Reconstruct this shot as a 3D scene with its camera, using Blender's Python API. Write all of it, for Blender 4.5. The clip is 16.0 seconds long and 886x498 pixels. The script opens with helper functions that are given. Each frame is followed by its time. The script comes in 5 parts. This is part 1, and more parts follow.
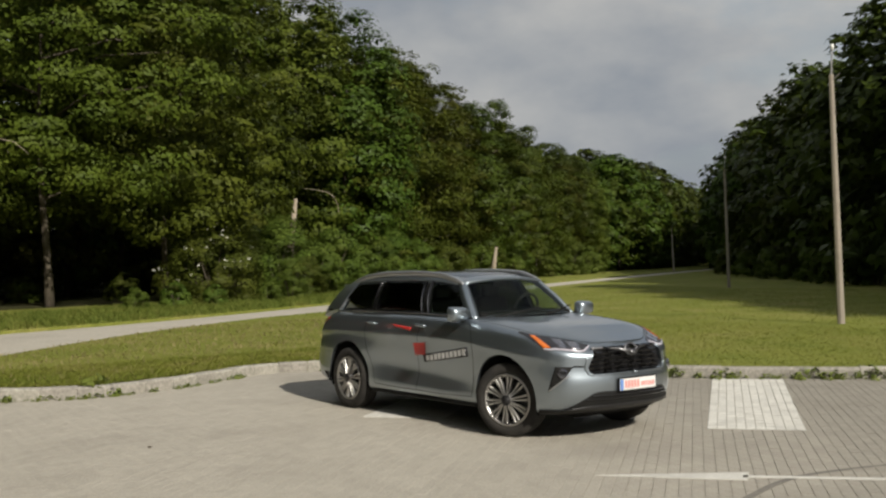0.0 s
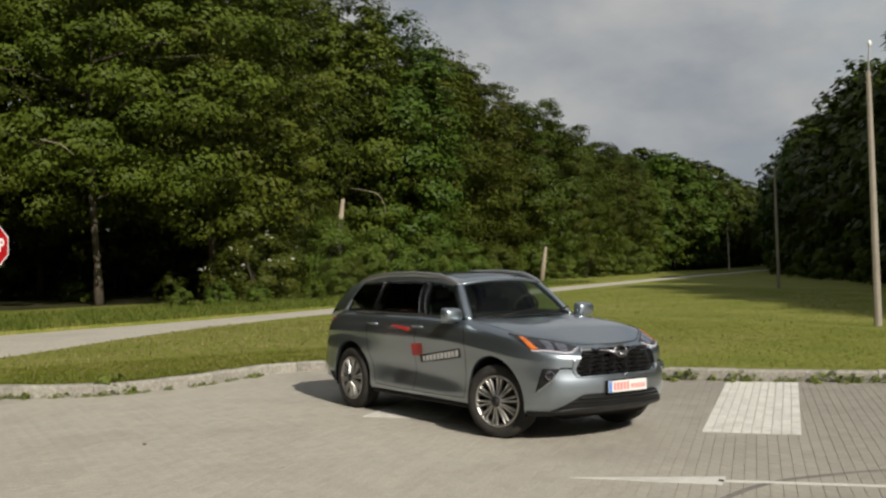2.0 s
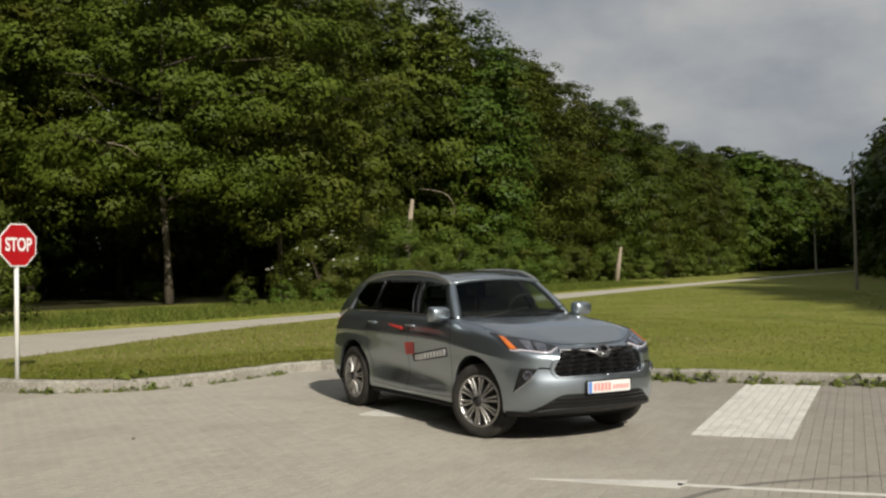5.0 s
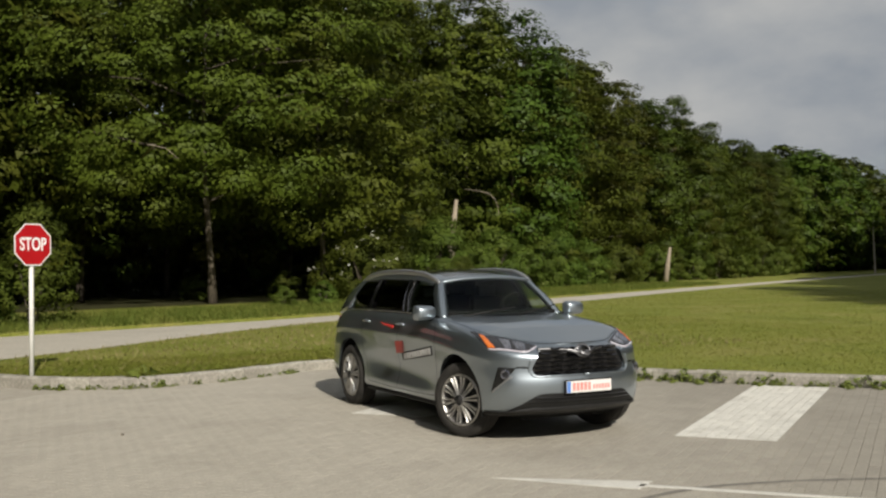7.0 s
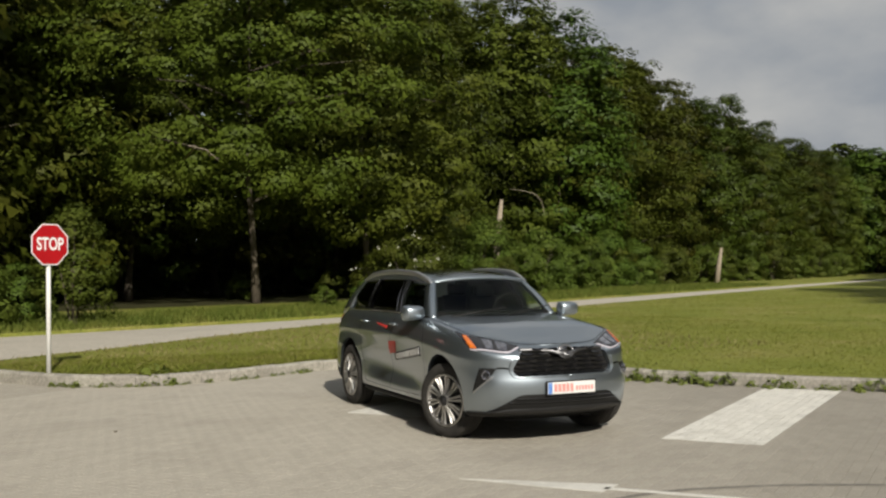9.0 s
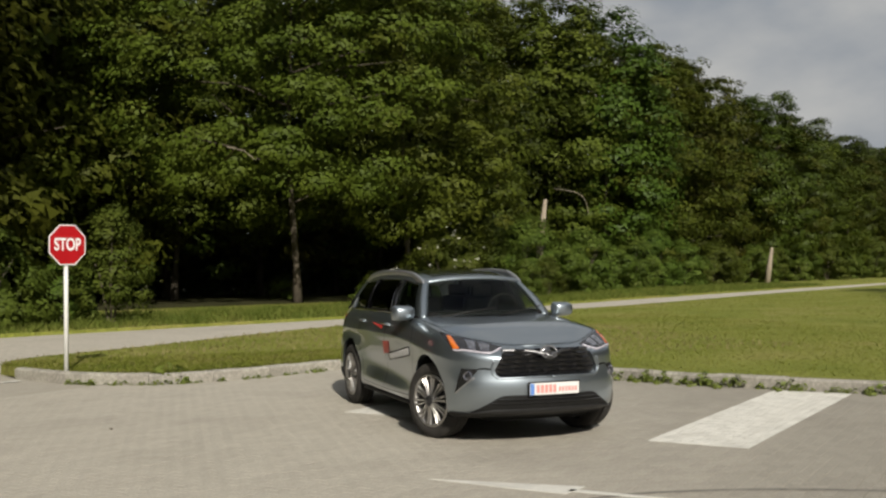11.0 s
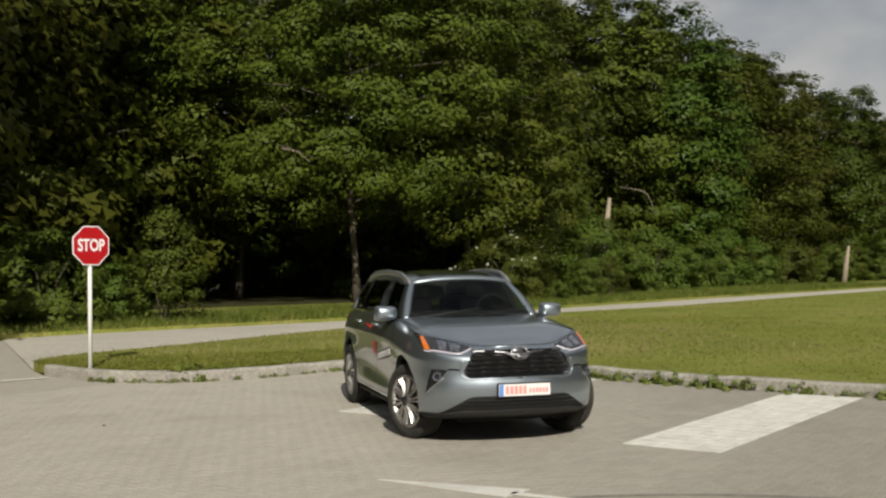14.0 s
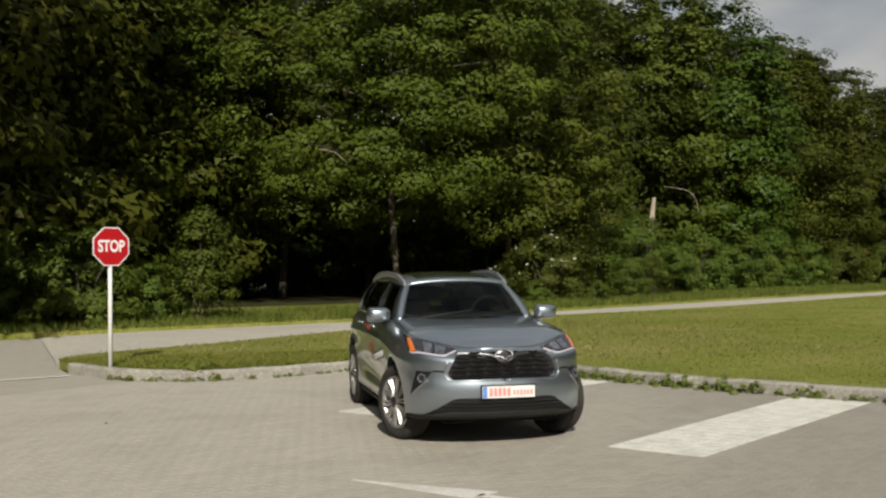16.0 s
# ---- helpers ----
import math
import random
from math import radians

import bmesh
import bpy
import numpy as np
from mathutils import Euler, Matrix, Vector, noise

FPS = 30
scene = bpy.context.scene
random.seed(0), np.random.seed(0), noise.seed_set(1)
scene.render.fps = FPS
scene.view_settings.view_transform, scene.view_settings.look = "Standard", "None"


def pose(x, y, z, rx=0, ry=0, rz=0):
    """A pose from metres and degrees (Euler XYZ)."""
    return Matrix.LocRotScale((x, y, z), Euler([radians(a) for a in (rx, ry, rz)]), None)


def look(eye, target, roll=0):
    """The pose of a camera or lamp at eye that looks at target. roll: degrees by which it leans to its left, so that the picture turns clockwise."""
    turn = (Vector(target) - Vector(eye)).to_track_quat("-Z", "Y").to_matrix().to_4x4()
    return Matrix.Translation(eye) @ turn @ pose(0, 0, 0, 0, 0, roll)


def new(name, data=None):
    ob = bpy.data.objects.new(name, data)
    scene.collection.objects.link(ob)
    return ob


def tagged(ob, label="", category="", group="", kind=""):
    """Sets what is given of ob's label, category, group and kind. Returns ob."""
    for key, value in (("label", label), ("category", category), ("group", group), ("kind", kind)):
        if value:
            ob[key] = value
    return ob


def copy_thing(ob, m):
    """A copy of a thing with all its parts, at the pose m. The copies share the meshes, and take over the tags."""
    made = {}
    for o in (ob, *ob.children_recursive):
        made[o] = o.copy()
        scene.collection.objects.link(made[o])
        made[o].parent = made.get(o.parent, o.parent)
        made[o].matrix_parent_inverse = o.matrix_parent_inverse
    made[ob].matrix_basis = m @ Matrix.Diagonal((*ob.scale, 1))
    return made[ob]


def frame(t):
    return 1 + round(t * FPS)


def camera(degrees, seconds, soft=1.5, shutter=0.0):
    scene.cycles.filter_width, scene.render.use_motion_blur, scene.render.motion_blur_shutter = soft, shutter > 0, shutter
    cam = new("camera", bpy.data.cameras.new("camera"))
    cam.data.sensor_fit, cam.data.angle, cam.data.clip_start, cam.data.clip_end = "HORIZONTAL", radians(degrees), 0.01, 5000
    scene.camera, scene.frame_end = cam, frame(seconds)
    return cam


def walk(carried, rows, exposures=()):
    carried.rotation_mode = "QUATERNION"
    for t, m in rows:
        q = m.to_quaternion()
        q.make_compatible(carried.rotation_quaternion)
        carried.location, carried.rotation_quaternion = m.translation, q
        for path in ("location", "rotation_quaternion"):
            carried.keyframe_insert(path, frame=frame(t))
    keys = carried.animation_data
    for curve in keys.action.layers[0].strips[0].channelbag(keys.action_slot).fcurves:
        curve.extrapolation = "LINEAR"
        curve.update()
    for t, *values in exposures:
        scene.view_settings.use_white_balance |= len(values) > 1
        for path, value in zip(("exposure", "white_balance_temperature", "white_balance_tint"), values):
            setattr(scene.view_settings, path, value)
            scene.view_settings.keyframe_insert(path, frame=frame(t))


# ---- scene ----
cam = camera(46.0, 16.0, soft=2.4)
PATH = [
    (0, (9.628, -7.895, 1.788), (8.041, -6.679, 1.815), -1.0),
    (0.5, (9.746, -7.769, 1.78), (8.144, -6.572, 1.808), -0.8),
    (1, (9.853, -7.615, 1.791), (8.235, -6.441, 1.818), -0.9),
    (1.5, (9.939, -7.478, 1.787), (8.305, -6.325, 1.816), -0.8),
    (2, (10.063, -7.36, 1.793), (8.411, -6.233, 1.821), -0.9),
    (2.5, (10.137, -7.23, 1.774), (8.47, -6.125, 1.803), -0.8),
    (3, (10.243, -7.093, 1.777), (8.56, -6.014, 1.806), -0.9),
    (3.5, (10.329, -6.947, 1.772), (8.633, -5.887, 1.802), -0.8),
    (4, (10.428, -6.774, 1.776), (8.717, -5.738, 1.806), -0.8),
    (6.5, (10.851, -5.942, 1.727), (9.073, -5.027, 1.761), -0.8),
    (7, (10.954, -5.767, 1.729), (9.164, -4.876, 1.763), -0.8),
    (7.5, (11.035, -5.606, 1.721), (9.234, -4.738, 1.756), -0.8),
    (8, (11.121, -5.43, 1.718), (9.307, -4.588, 1.754), -0.8),
    (8.5, (11.185, -5.264, 1.716), (9.359, -4.447, 1.752), -0.8),
    (9, (11.244, -5.095, 1.717), (9.408, -4.303, 1.753), -0.7),
    (11.5, (11.562, -4.271, 1.712), (9.678, -3.601, 1.749), -0.7),
    (12, (11.621, -4.093, 1.711), (9.729, -3.447, 1.748), -0.7),
    (12.5, (11.689, -3.937, 1.713), (9.789, -3.313, 1.75), -0.7),
    (13, (11.719, -3.763, 1.708), (9.812, -3.163, 1.745), -0.7),
    (13.5, (11.802, -3.62, 1.724), (9.887, -3.044, 1.76), -0.6),
    (14, (11.833, -3.438, 1.715), (9.91, -2.89, 1.752), -0.7),
    (14.5, (11.871, -3.281, 1.723), (9.941, -2.758, 1.759), -0.6),
    (15, (11.953, -3.123, 1.731), (10.017, -2.626, 1.767), -0.6),
    (15.5, (12.008, -2.965, 1.735), (10.065, -2.492, 1.771), -0.6),
    (16, (12.051, -2.811, 1.735), (10.103, -2.363, 1.772), -0.6),
]
EXPOSURE = [(0.0, 0.06), (16.0, 0.06)]
walk(cam, [(t, look(eye, target, roll)) for t, eye, target, roll in PATH], EXPOSURE)

# ---- world, sun ----
SUN_EL, SUN_AZ = 33.0, -8.0          # degrees; azimuth counted from +x towards +y
world = bpy.data.worlds.new("sky")
scene.world = world
world.use_nodes = True
wn, wl = world.node_tree.nodes, world.node_tree.links
wn.clear()
w_out = wn.new("ShaderNodeOutputWorld")
w_bg = wn.new("ShaderNodeBackground")
w_sky = wn.new("ShaderNodeTexSky")
w_sky.sky_type, w_sky.sun_disc = "NISHITA", False
w_sky.sun_elevation, w_sky.sun_rotation = radians(SUN_EL), radians(90 - SUN_AZ)
w_sky.air_density, w_sky.dust_density = 1.2, 2.0
w_co = wn.new("ShaderNodeTexCoord")
w_map = wn.new("ShaderNodeMapping")
w_map.inputs["Scale"].default_value = (1.0, 1.0, 1.9)
w_map.inputs["Location"].default_value = (0.35, 0.1, 0.62)
w_n = wn.new("ShaderNodeTexNoise")
w_n.inputs["Scale"].default_value, w_n.inputs["Detail"].default_value, w_n.inputs["Roughness"].default_value = 2.6, 9.0, 0.55
w_n2 = wn.new("ShaderNodeTexNoise")
w_n2.inputs["Scale"].default_value, w_n2.inputs["Detail"].default_value = 4.2, 9.0
w_cov = wn.new("ShaderNodeValToRGB")                     # how much cloud
w_cov.color_ramp.elements[0].position, w_cov.color_ramp.elements[1].position = 0.27, 0.50
w_tone = wn.new("ShaderNodeValToRGB")                    # grey bellies and bright heads
w_tone.color_ramp.elements[0].position, w_tone.color_ramp.elements[1].position = 0.38, 0.68
w_tone.color_ramp.elements[0].color = (3.4, 3.7, 4.1, 1)
w_tone.color_ramp.elements[1].color = (6.4, 6.3, 6.0, 1)
w_mix = wn.new("ShaderNodeMix")
w_mix.data_type = "RGBA"
wl.new(w_co.outputs["Generated"], w_map.inputs["Vector"])
wl.new(w_map.outputs["Vector"], w_n.inputs["Vector"])
wl.new(w_map.outputs["Vector"], w_n2.inputs["Vector"])
wl.new(w_n.outputs["Fac"], w_cov.inputs["Fac"])
wl.new(w_n2.outputs["Fac"], w_tone.inputs["Fac"])
wl.new(w_cov.outputs["Color"], w_mix.inputs["Factor"])
wl.new(w_sky.outputs["Color"], w_mix.inputs["A"])
wl.new(w_tone.outputs["Color"], w_mix.inputs["B"])
wl.new(w_mix.outputs["Result"], w_bg.inputs["Color"])
wl.new(w_bg.outputs["Background"], w_out.inputs["Surface"])
w_bg.inputs["Strength"].default_value = 0.08

sun_data = bpy.data.lights.new("sun", "SUN")
sun_data.energy, sun_data.angle, sun_data.color = 4.7, radians(0.6), (1.0, 0.93, 0.82)
sun = new("sun", sun_data)
sd = Vector((math.cos(radians(SUN_EL)) * math.cos(radians(SUN_AZ)), math.cos(radians(SUN_EL)) * math.sin(radians(SUN_AZ)), math.sin(radians(SUN_EL))))
sun.matrix_world = look(sd * 60, (0, 0, 0))


# ---- materials ----
def node_mat(name, colours, scale=3.0, rough=0.6, bump=0.0, bump_scale=40.0, metal=0.0, fine=0.25, fine_scale=60.0,
             spec=0.5, per_object=0.0, per_island=0.0, coat=0.0, stretch=(1, 1, 1), translucent=0.0, tone_ring=None):
    """A surface whose colour wanders between the given colours at a large scale and is grained at a fine one."""
    m = bpy.data.materials.new(name)
    m.use_nodes = True
    n, l = m.node_tree.nodes, m.node_tree.links
    b = n["Principled BSDF"]
    co = n.new("ShaderNodeTexCoord")
    mp = n.new("ShaderNodeMapping")
    mp.inputs["Scale"].default_value = stretch
    l.new(co.outputs["Object"], mp.inputs["Vector"])
    t1 = n.new("ShaderNodeTexNoise")
    t1.inputs["Scale"].default_value, t1.inputs["Detail"].default_value, t1.inputs["Roughness"].default_value = scale, 6.0, 0.6
    l.new(mp.outputs["Vector"], t1.inputs["Vector"])
    ramp = n.new("ShaderNodeValToRGB")
    el = ramp.color_ramp.elements
    el[0].position, el[1].position = 0.3, 0.7
    el[0].color, el[1].color = (*colours[0], 1), (*colours[-1], 1)
    for i, c in enumerate(colours[1:-1]):
        e = el.new(0.3 + 0.4 * (i + 1) / (len(colours) - 1))
        e.color = (*c, 1)
    l.new(t1.outputs["Fac"], ramp.inputs["Fac"])
    col = ramp.outputs["Color"]
    t2 = n.new("ShaderNodeTexNoise")
    t2.inputs["Scale"].default_value, t2.inputs["Detail"].default_value = fine_scale, 4.0
    l.new(mp.outputs["Vector"], t2.inputs["Vector"])
    val = n.new("ShaderNodeMapRange")
    val.inputs["From Min"].default_value, val.inputs["From Max"].default_value = 0.3, 0.7
    val.inputs["To Min"].default_value, val.inputs["To Max"].default_value = 1 - fine, 1 + fine
    l.new(t2.outputs["Fac"], val.inputs["Value"])
    hsv = n.new("ShaderNodeHueSaturation")
    l.new(col, hsv.inputs["Color"])
    last = val.outputs["Result"]
    for amount, kind in ((per_object, "Object"), (per_island, "Island")):
        if amount:
            if kind == "Object":
                src = n.new("ShaderNodeObjectInfo").outputs["Random"]
            else:
                src = n.new("ShaderNodeNewGeometry").outputs["Random Per Island"]
            r = n.new("ShaderNodeMapRange")
            r.inputs["To Min"].default_value, r.inputs["To Max"].default_value = 1 - amount, 1 + amount
            l.new(src, r.inputs["Value"])
            mu = n.new("ShaderNodeMath")
            mu.operation = "MULTIPLY"
            l.new(last, mu.inputs[0])
            l.new(r.outputs["Result"], mu.inputs[1])
            last = mu.outputs["Value"]
            if kind == "Object":
                hr = n.new("ShaderNodeMapRange")
                hr.inputs["To Min"].default_value, hr.inputs["To Max"].default_value = 0.5 - amount * 0.09, 0.5 + amount * 0.06
                l.new(src, hr.inputs["Value"])
                l.new(hr.outputs["Result"], hsv.inputs["Hue"])
    if tone_ring:                                   # (centre, inner radius, outer radius, tone beyond)
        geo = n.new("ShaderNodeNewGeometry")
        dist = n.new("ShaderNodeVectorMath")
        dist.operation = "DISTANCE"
        dist.inputs[1].default_value = tone_ring[0]
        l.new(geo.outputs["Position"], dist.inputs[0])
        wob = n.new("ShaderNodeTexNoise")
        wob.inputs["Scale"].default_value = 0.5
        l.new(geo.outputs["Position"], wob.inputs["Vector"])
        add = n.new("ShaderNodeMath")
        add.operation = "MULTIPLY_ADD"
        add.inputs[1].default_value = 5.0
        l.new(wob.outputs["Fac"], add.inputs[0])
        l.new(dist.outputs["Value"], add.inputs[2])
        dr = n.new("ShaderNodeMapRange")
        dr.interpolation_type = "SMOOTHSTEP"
        dr.inputs["From Min"].default_value, dr.inputs["From Max"].default_value = tone_ring[1] + 2.5, tone_ring[2] + 2.5
        dr.inputs["To Min"].default_value, dr.inputs["To Max"].default_value = 1.0, tone_ring[3]
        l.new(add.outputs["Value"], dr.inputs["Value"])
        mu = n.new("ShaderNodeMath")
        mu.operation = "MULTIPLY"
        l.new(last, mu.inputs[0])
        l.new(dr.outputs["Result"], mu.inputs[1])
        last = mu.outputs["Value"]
    l.new(last, hsv.inputs["Value"])
    l.new(hsv.outputs["Color"], b.inputs["Base Color"])
    b.inputs["Roughness"].default_value, b.inputs["Metallic"].default_value = rough, metal
    b.inputs["Specular IOR Level"].default_value = spec
    b.inputs["Coat Weight"].default_value = coat
    b.inputs["Coat Roughness"].default_value = 0.04
    if bump:
        t3 = n.new("ShaderNodeTexNoise")
        t3.inputs["Scale"].default_value, t3.inputs["Detail"].default_value = bump_scale, 6.0
        l.new(mp.outputs["Vector"], t3.inputs["Vector"])
        bp = n.new("ShaderNodeBump")
        bp.inputs["Strength"].default_value, bp.inputs["Distance"].default_value = bump, 0.02
        l.new(t3.outputs["Fac"], bp.inputs["Height"])
        l.new(bp.outputs["Normal"], b.inputs["Normal"])
    if translucent:
        tr = n.new("ShaderNodeBsdfTranslucent")
        l.new(hsv.outputs["Color"], tr.inputs["Color"])
        mx = n.new("ShaderNodeMixShader")
        mx.inputs["Fac"].default_value = translucent
        l.new(b.outputs["BSDF"], mx.inputs[1])
        l.new(tr.outputs["BSDF"], mx.inputs[2])
        l.new(mx.outputs["Shader"], n["Material Output"].inputs["Surface"])
    return m


M_GRASS_SOIL = node_mat("meadow turf", [(0.138, 0.163, 0.028), (0.185, 0.203, 0.040), (0.250, 0.226, 0.075)], 0.35, 0.9, 0.8, 25, fine=0.35, fine_scale=14, spec=0.15)
M_BLADE = node_mat("grass blades", [(0.128, 0.160, 0.025), (0.192, 0.212, 0.038), (0.265, 0.24, 0.08)], 0.5, 0.7, fine=0.2, spec=0.15, per_island=0.2, translucent=0.35)
M_STRAW = node_mat("dry straw stalks", [(0.20, 0.17, 0.075), (0.30, 0.255, 0.12), (0.16, 0.17, 0.05)], 0.8, 0.8, fine=0.2, spec=0.15, per_island=0.25, translucent=0.3)
M_VERGE = node_mat("rank verge grass", [(0.07, 0.10, 0.016), (0.115, 0.145, 0.026), (0.165, 0.17, 0.04)], 0.7, 0.7, fine=0.2, spec=0.15, per_island=0.25, translucent=0.3)
M_WEED = node_mat("weed leaves", [(0.11, 0.155, 0.027), (0.18, 0.21, 0.042)], 1.5, 0.6, fine=0.2, spec=0.3, per_island=0.3, translucent=0.25)
# paver colour drops to 0.72 of itself beyond a wobbling ring round the centre
M_PAVER = node_mat("concrete pavers", [(0.345, 0.32, 0.272), (0.405, 0.378, 0.322), (0.37, 0.343, 0.292)], 0.5, 0.85, 0.35, 90, fine=0.14, fine_scale=45, spec=0.3, per_island=0.05, tone_ring=((-1.5, -6.0, 0.0), 5.5, 10.5, 0.72))
M_PAVER_ONE = node_mat("concrete paver", [(0.345, 0.32, 0.272), (0.405, 0.378, 0.322), (0.37, 0.343, 0.292)], 0.5, 0.85, 0.35, 90, fine=0.14, fine_scale=45, spec=0.3, per_object=0.05, tone_ring=((-1.5, -6.0, 0.0), 5.5, 10.5, 0.72))
M_BED = node_mat("joint sand", [(0.335, 0.31, 0.263), (0.385, 0.36, 0.305)], 3.0, 0.95, 0.3, 60, fine=0.2, spec=0.2)
M_PAINT = node_mat("worn white road paint", [(0.50, 0.488, 0.445), (0.64, 0.63, 0.58), (0.57, 0.56, 0.515)], 2.2, 0.75, 0.25, 60, fine=0.12, fine_scale=50, spec=0.3, per_island=0.07)
M_ROAD = node_mat("pale gravelled asphalt", [(0.36, 0.335, 0.285), (0.45, 0.42, 0.36), (0.40, 0.375, 0.32)], 0.3, 0.9, 0.4, 30, fine=0.16, fine_scale=12, spec=0.25)
M_KERB = node_mat("weathered concrete kerb", [(0.19, 0.18, 0.152), (0.32, 0.303, 0.262), (0.25, 0.237, 0.20)], 2.2, 0.85, 0.5, 40, fine=0.25, fine_scale=22, spec=0.3, per_object=0.12)
M_SKID = node_mat("tyre rubber streak", [(0.16, 0.15, 0.135), (0.24, 0.225, 0.195)], 6.0, 0.9, fine=0.2, spec=0.2)
M_DIRT = node_mat("bare forest soil", [(0.16, 0.12, 0.075), (0.26, 0.20, 0.13)], 1.2, 0.95, 0.6, 20, fine=0.3, fine_scale=10, spec=0.1)
# near-black litter that carries the trees' shade in its colour
M_SHADE_LITTER = node_mat("leaf litter with painted shade", [(0.03, 0.035, 0.012), (0.06, 0.055, 0.025)], 0.8, 0.95, 0.6, 20, fine=0.3, fine_scale=8, spec=0.1)
M_BARK = node_mat("grey-brown bark", [(0.055, 0.045, 0.033), (0.12, 0.103, 0.078)], 3.0, 0.9, 0.8, 18, fine=0.3, fine_scale=25, spec=0.15, stretch=(1, 1, 0.25))
M_PALE_BARK = node_mat("pale bark", [(0.20, 0.165, 0.12), (0.36, 0.31, 0.24)], 3.0, 0.85, 0.6, 18, fine=0.25, fine_scale=25, spec=0.15, stretch=(1, 1, 0.25))
M_LEAF = node_mat("beech foliage", [(0.040, 0.055, 0.007), (0.066, 0.083, 0.010), (0.092, 0.105, 0.015)], 0.35, 0.55, fine=0.08, spec=0.12, per_object=0.32, per_island=0.14, translucent=0.22)
M_LEAF_DARK = node_mat("oak foliage", [(0.031, 0.050, 0.006), (0.048, 0.072, 0.008), (0.062, 0.086, 0.011)], 0.35, 0.5, fine=0.08, spec=0.15, per_object=0.28, per_island=0.14, translucent=0.2)
M_BUSH = node_mat("shrub foliage", [(0.050, 0.080, 0.011), (0.078, 0.113, 0.017), (0.104, 0.134, 0.024)], 0.8, 0.55, fine=0.08, spec=0.12, per_object=0.28, per_island=0.16, translucent=0.22)
M_BLOSSOM = node_mat("white blossom", [(0.62, 0.62, 0.52), (0.75, 0.74, 0.66)], 4.0, 0.7, fine=0.1, spec=0.2, translucent=0.2)
M_CONCRETE_POLE = node_mat("weathered concrete pole", [(0.24, 0.21, 0.175), (0.33, 0.295, 0.245)], 1.0, 0.9, 0.3, 30, fine=0.15, spec=0.2)
M_STEEL_WHITE = node_mat("white painted steel", [(0.66, 0.66, 0.63), (0.78, 0.78, 0.75)], 4.0, 0.45, fine=0.06, spec=0.5)
M_SIGN_RED = node_mat("red reflective sheeting", [(0.36, 0.006, 0.010), (0.42, 0.008, 0.013)], 4.0, 0.4, fine=0.05, spec=0.5)
M_SIGN_WHITE = node_mat("white reflective sheeting", [(0.72, 0.72, 0.72), (0.80, 0.80, 0.80)], 4.0, 0.4, fine=0.04, spec=0.5)
M_SIGN_BACK = node_mat("bare zinc sheet", [(0.35, 0.35, 0.36), (0.45, 0.45, 0.46)], 6.0, 0.45, metal=0.8, fine=0.1)


# ---- helpers of this scene ----
def obj(name, verts, faces, mat, parent=None, smooth=False):
    me = bpy.data.meshes.new(name)
    me.from_pydata([tuple(v) for v in verts], [], [tuple(f) for f in faces])
    me.update()
    for m in (mat if isinstance(mat, (list, tuple)) else [mat]):
        me.materials.append(m)
    if smooth:
        me.polygons.foreach_set("use_smooth", [True] * len(me.polygons))
    ob = new(name, me)
    if parent is not None:
        ob.parent = parent
    return ob


def part(name, bm, mat, parent=None, label="", smooth=False):
    """Links a bmesh as one mesh object under a thing or under a part."""
    me = bpy.data.meshes.new(name)
    bm.normal_update()
    bm.to_mesh(me)
    bm.free()
    for m in (mat if isinstance(mat, (list, tuple)) else [mat]):
        me.materials.append(m)
    if smooth:
        me.polygons.foreach_set("use_smooth", [True] * len(me.polygons))
    ob = new(name, me)
    if parent is not None:
        ob.parent = parent
    if label:
        ob["label"] = label
    return ob


def empty(name, m=None):
    ob = new(name)
    ob.empty_display_size = 0.2
    if m is not None:
        ob.matrix_world = m
    return ob


def tube(bm, pts, radii, sides=10, caps=True):
    """A tapered tube along a line of points."""
    rings = []
    up = Vector((0.3, 0.2, 1.0)).normalized()
    for i, p in enumerate(pts):
        d = (Vector(pts[min(i + 1, len(pts) - 1)]) - Vector(pts[max(i - 1, 0)])).normalized()
        a = d.cross(up)
        if a.length < 0.05:
            a = d.cross(Vector((1, 0, 0)))
        a.normalize()
        b = d.cross(a)
        rings.append([bm.verts.new(Vector(p) + (a * math.cos(k) + b * math.sin(k)) * radii[i]) for k in [2 * math.pi * j / sides for j in range(sides)]])
    for r0, r1 in zip(rings, rings[1:]):
        for j in range(sides):
            bm.faces.new((r0[j], r0[(j + 1) % sides], r1[(j + 1) % sides], r1[j]))
    if caps:
        bm.faces.new(rings[0][::-1])
        bm.faces.new(rings[-1])


def box(bm, c, s, m=Matrix(), bevel=0.0):
    r = bmesh.ops.create_cube(bm, size=1.0, matrix=m @ Matrix.Translation(c) @ Matrix.Diagonal((*s, 1)))
    if bevel:
        es = {e for v in r["verts"] for e in v.link_edges}
        bmesh.ops.bevel(bm, geom=list(es), offset=bevel, segments=2, affect="EDGES", profile=0.6)


def smooth_line(pts, n):
    """Points along a smooth (Catmull-Rom) line through the given ones."""
    p = [np.array(q, float) for q in pts]
    p = [2 * p[0] - p[1]] + p + [2 * p[-1] - p[-2]]
    out = []
    for i in range(1, len(p) - 2):
        for k in range(n):
            t = k / n
            out.append(0.5 * (2 * p[i] + (p[i + 1] - p[i - 1]) * t + (2 * p[i - 1] - 5 * p[i] + 4 * p[i + 1] - p[i + 2]) * t ** 2
                              + (3 * p[i] - p[i - 1] - 3 * p[i + 1] + p[i + 2]) * t ** 3))
    out.append(p[-2])
    return out


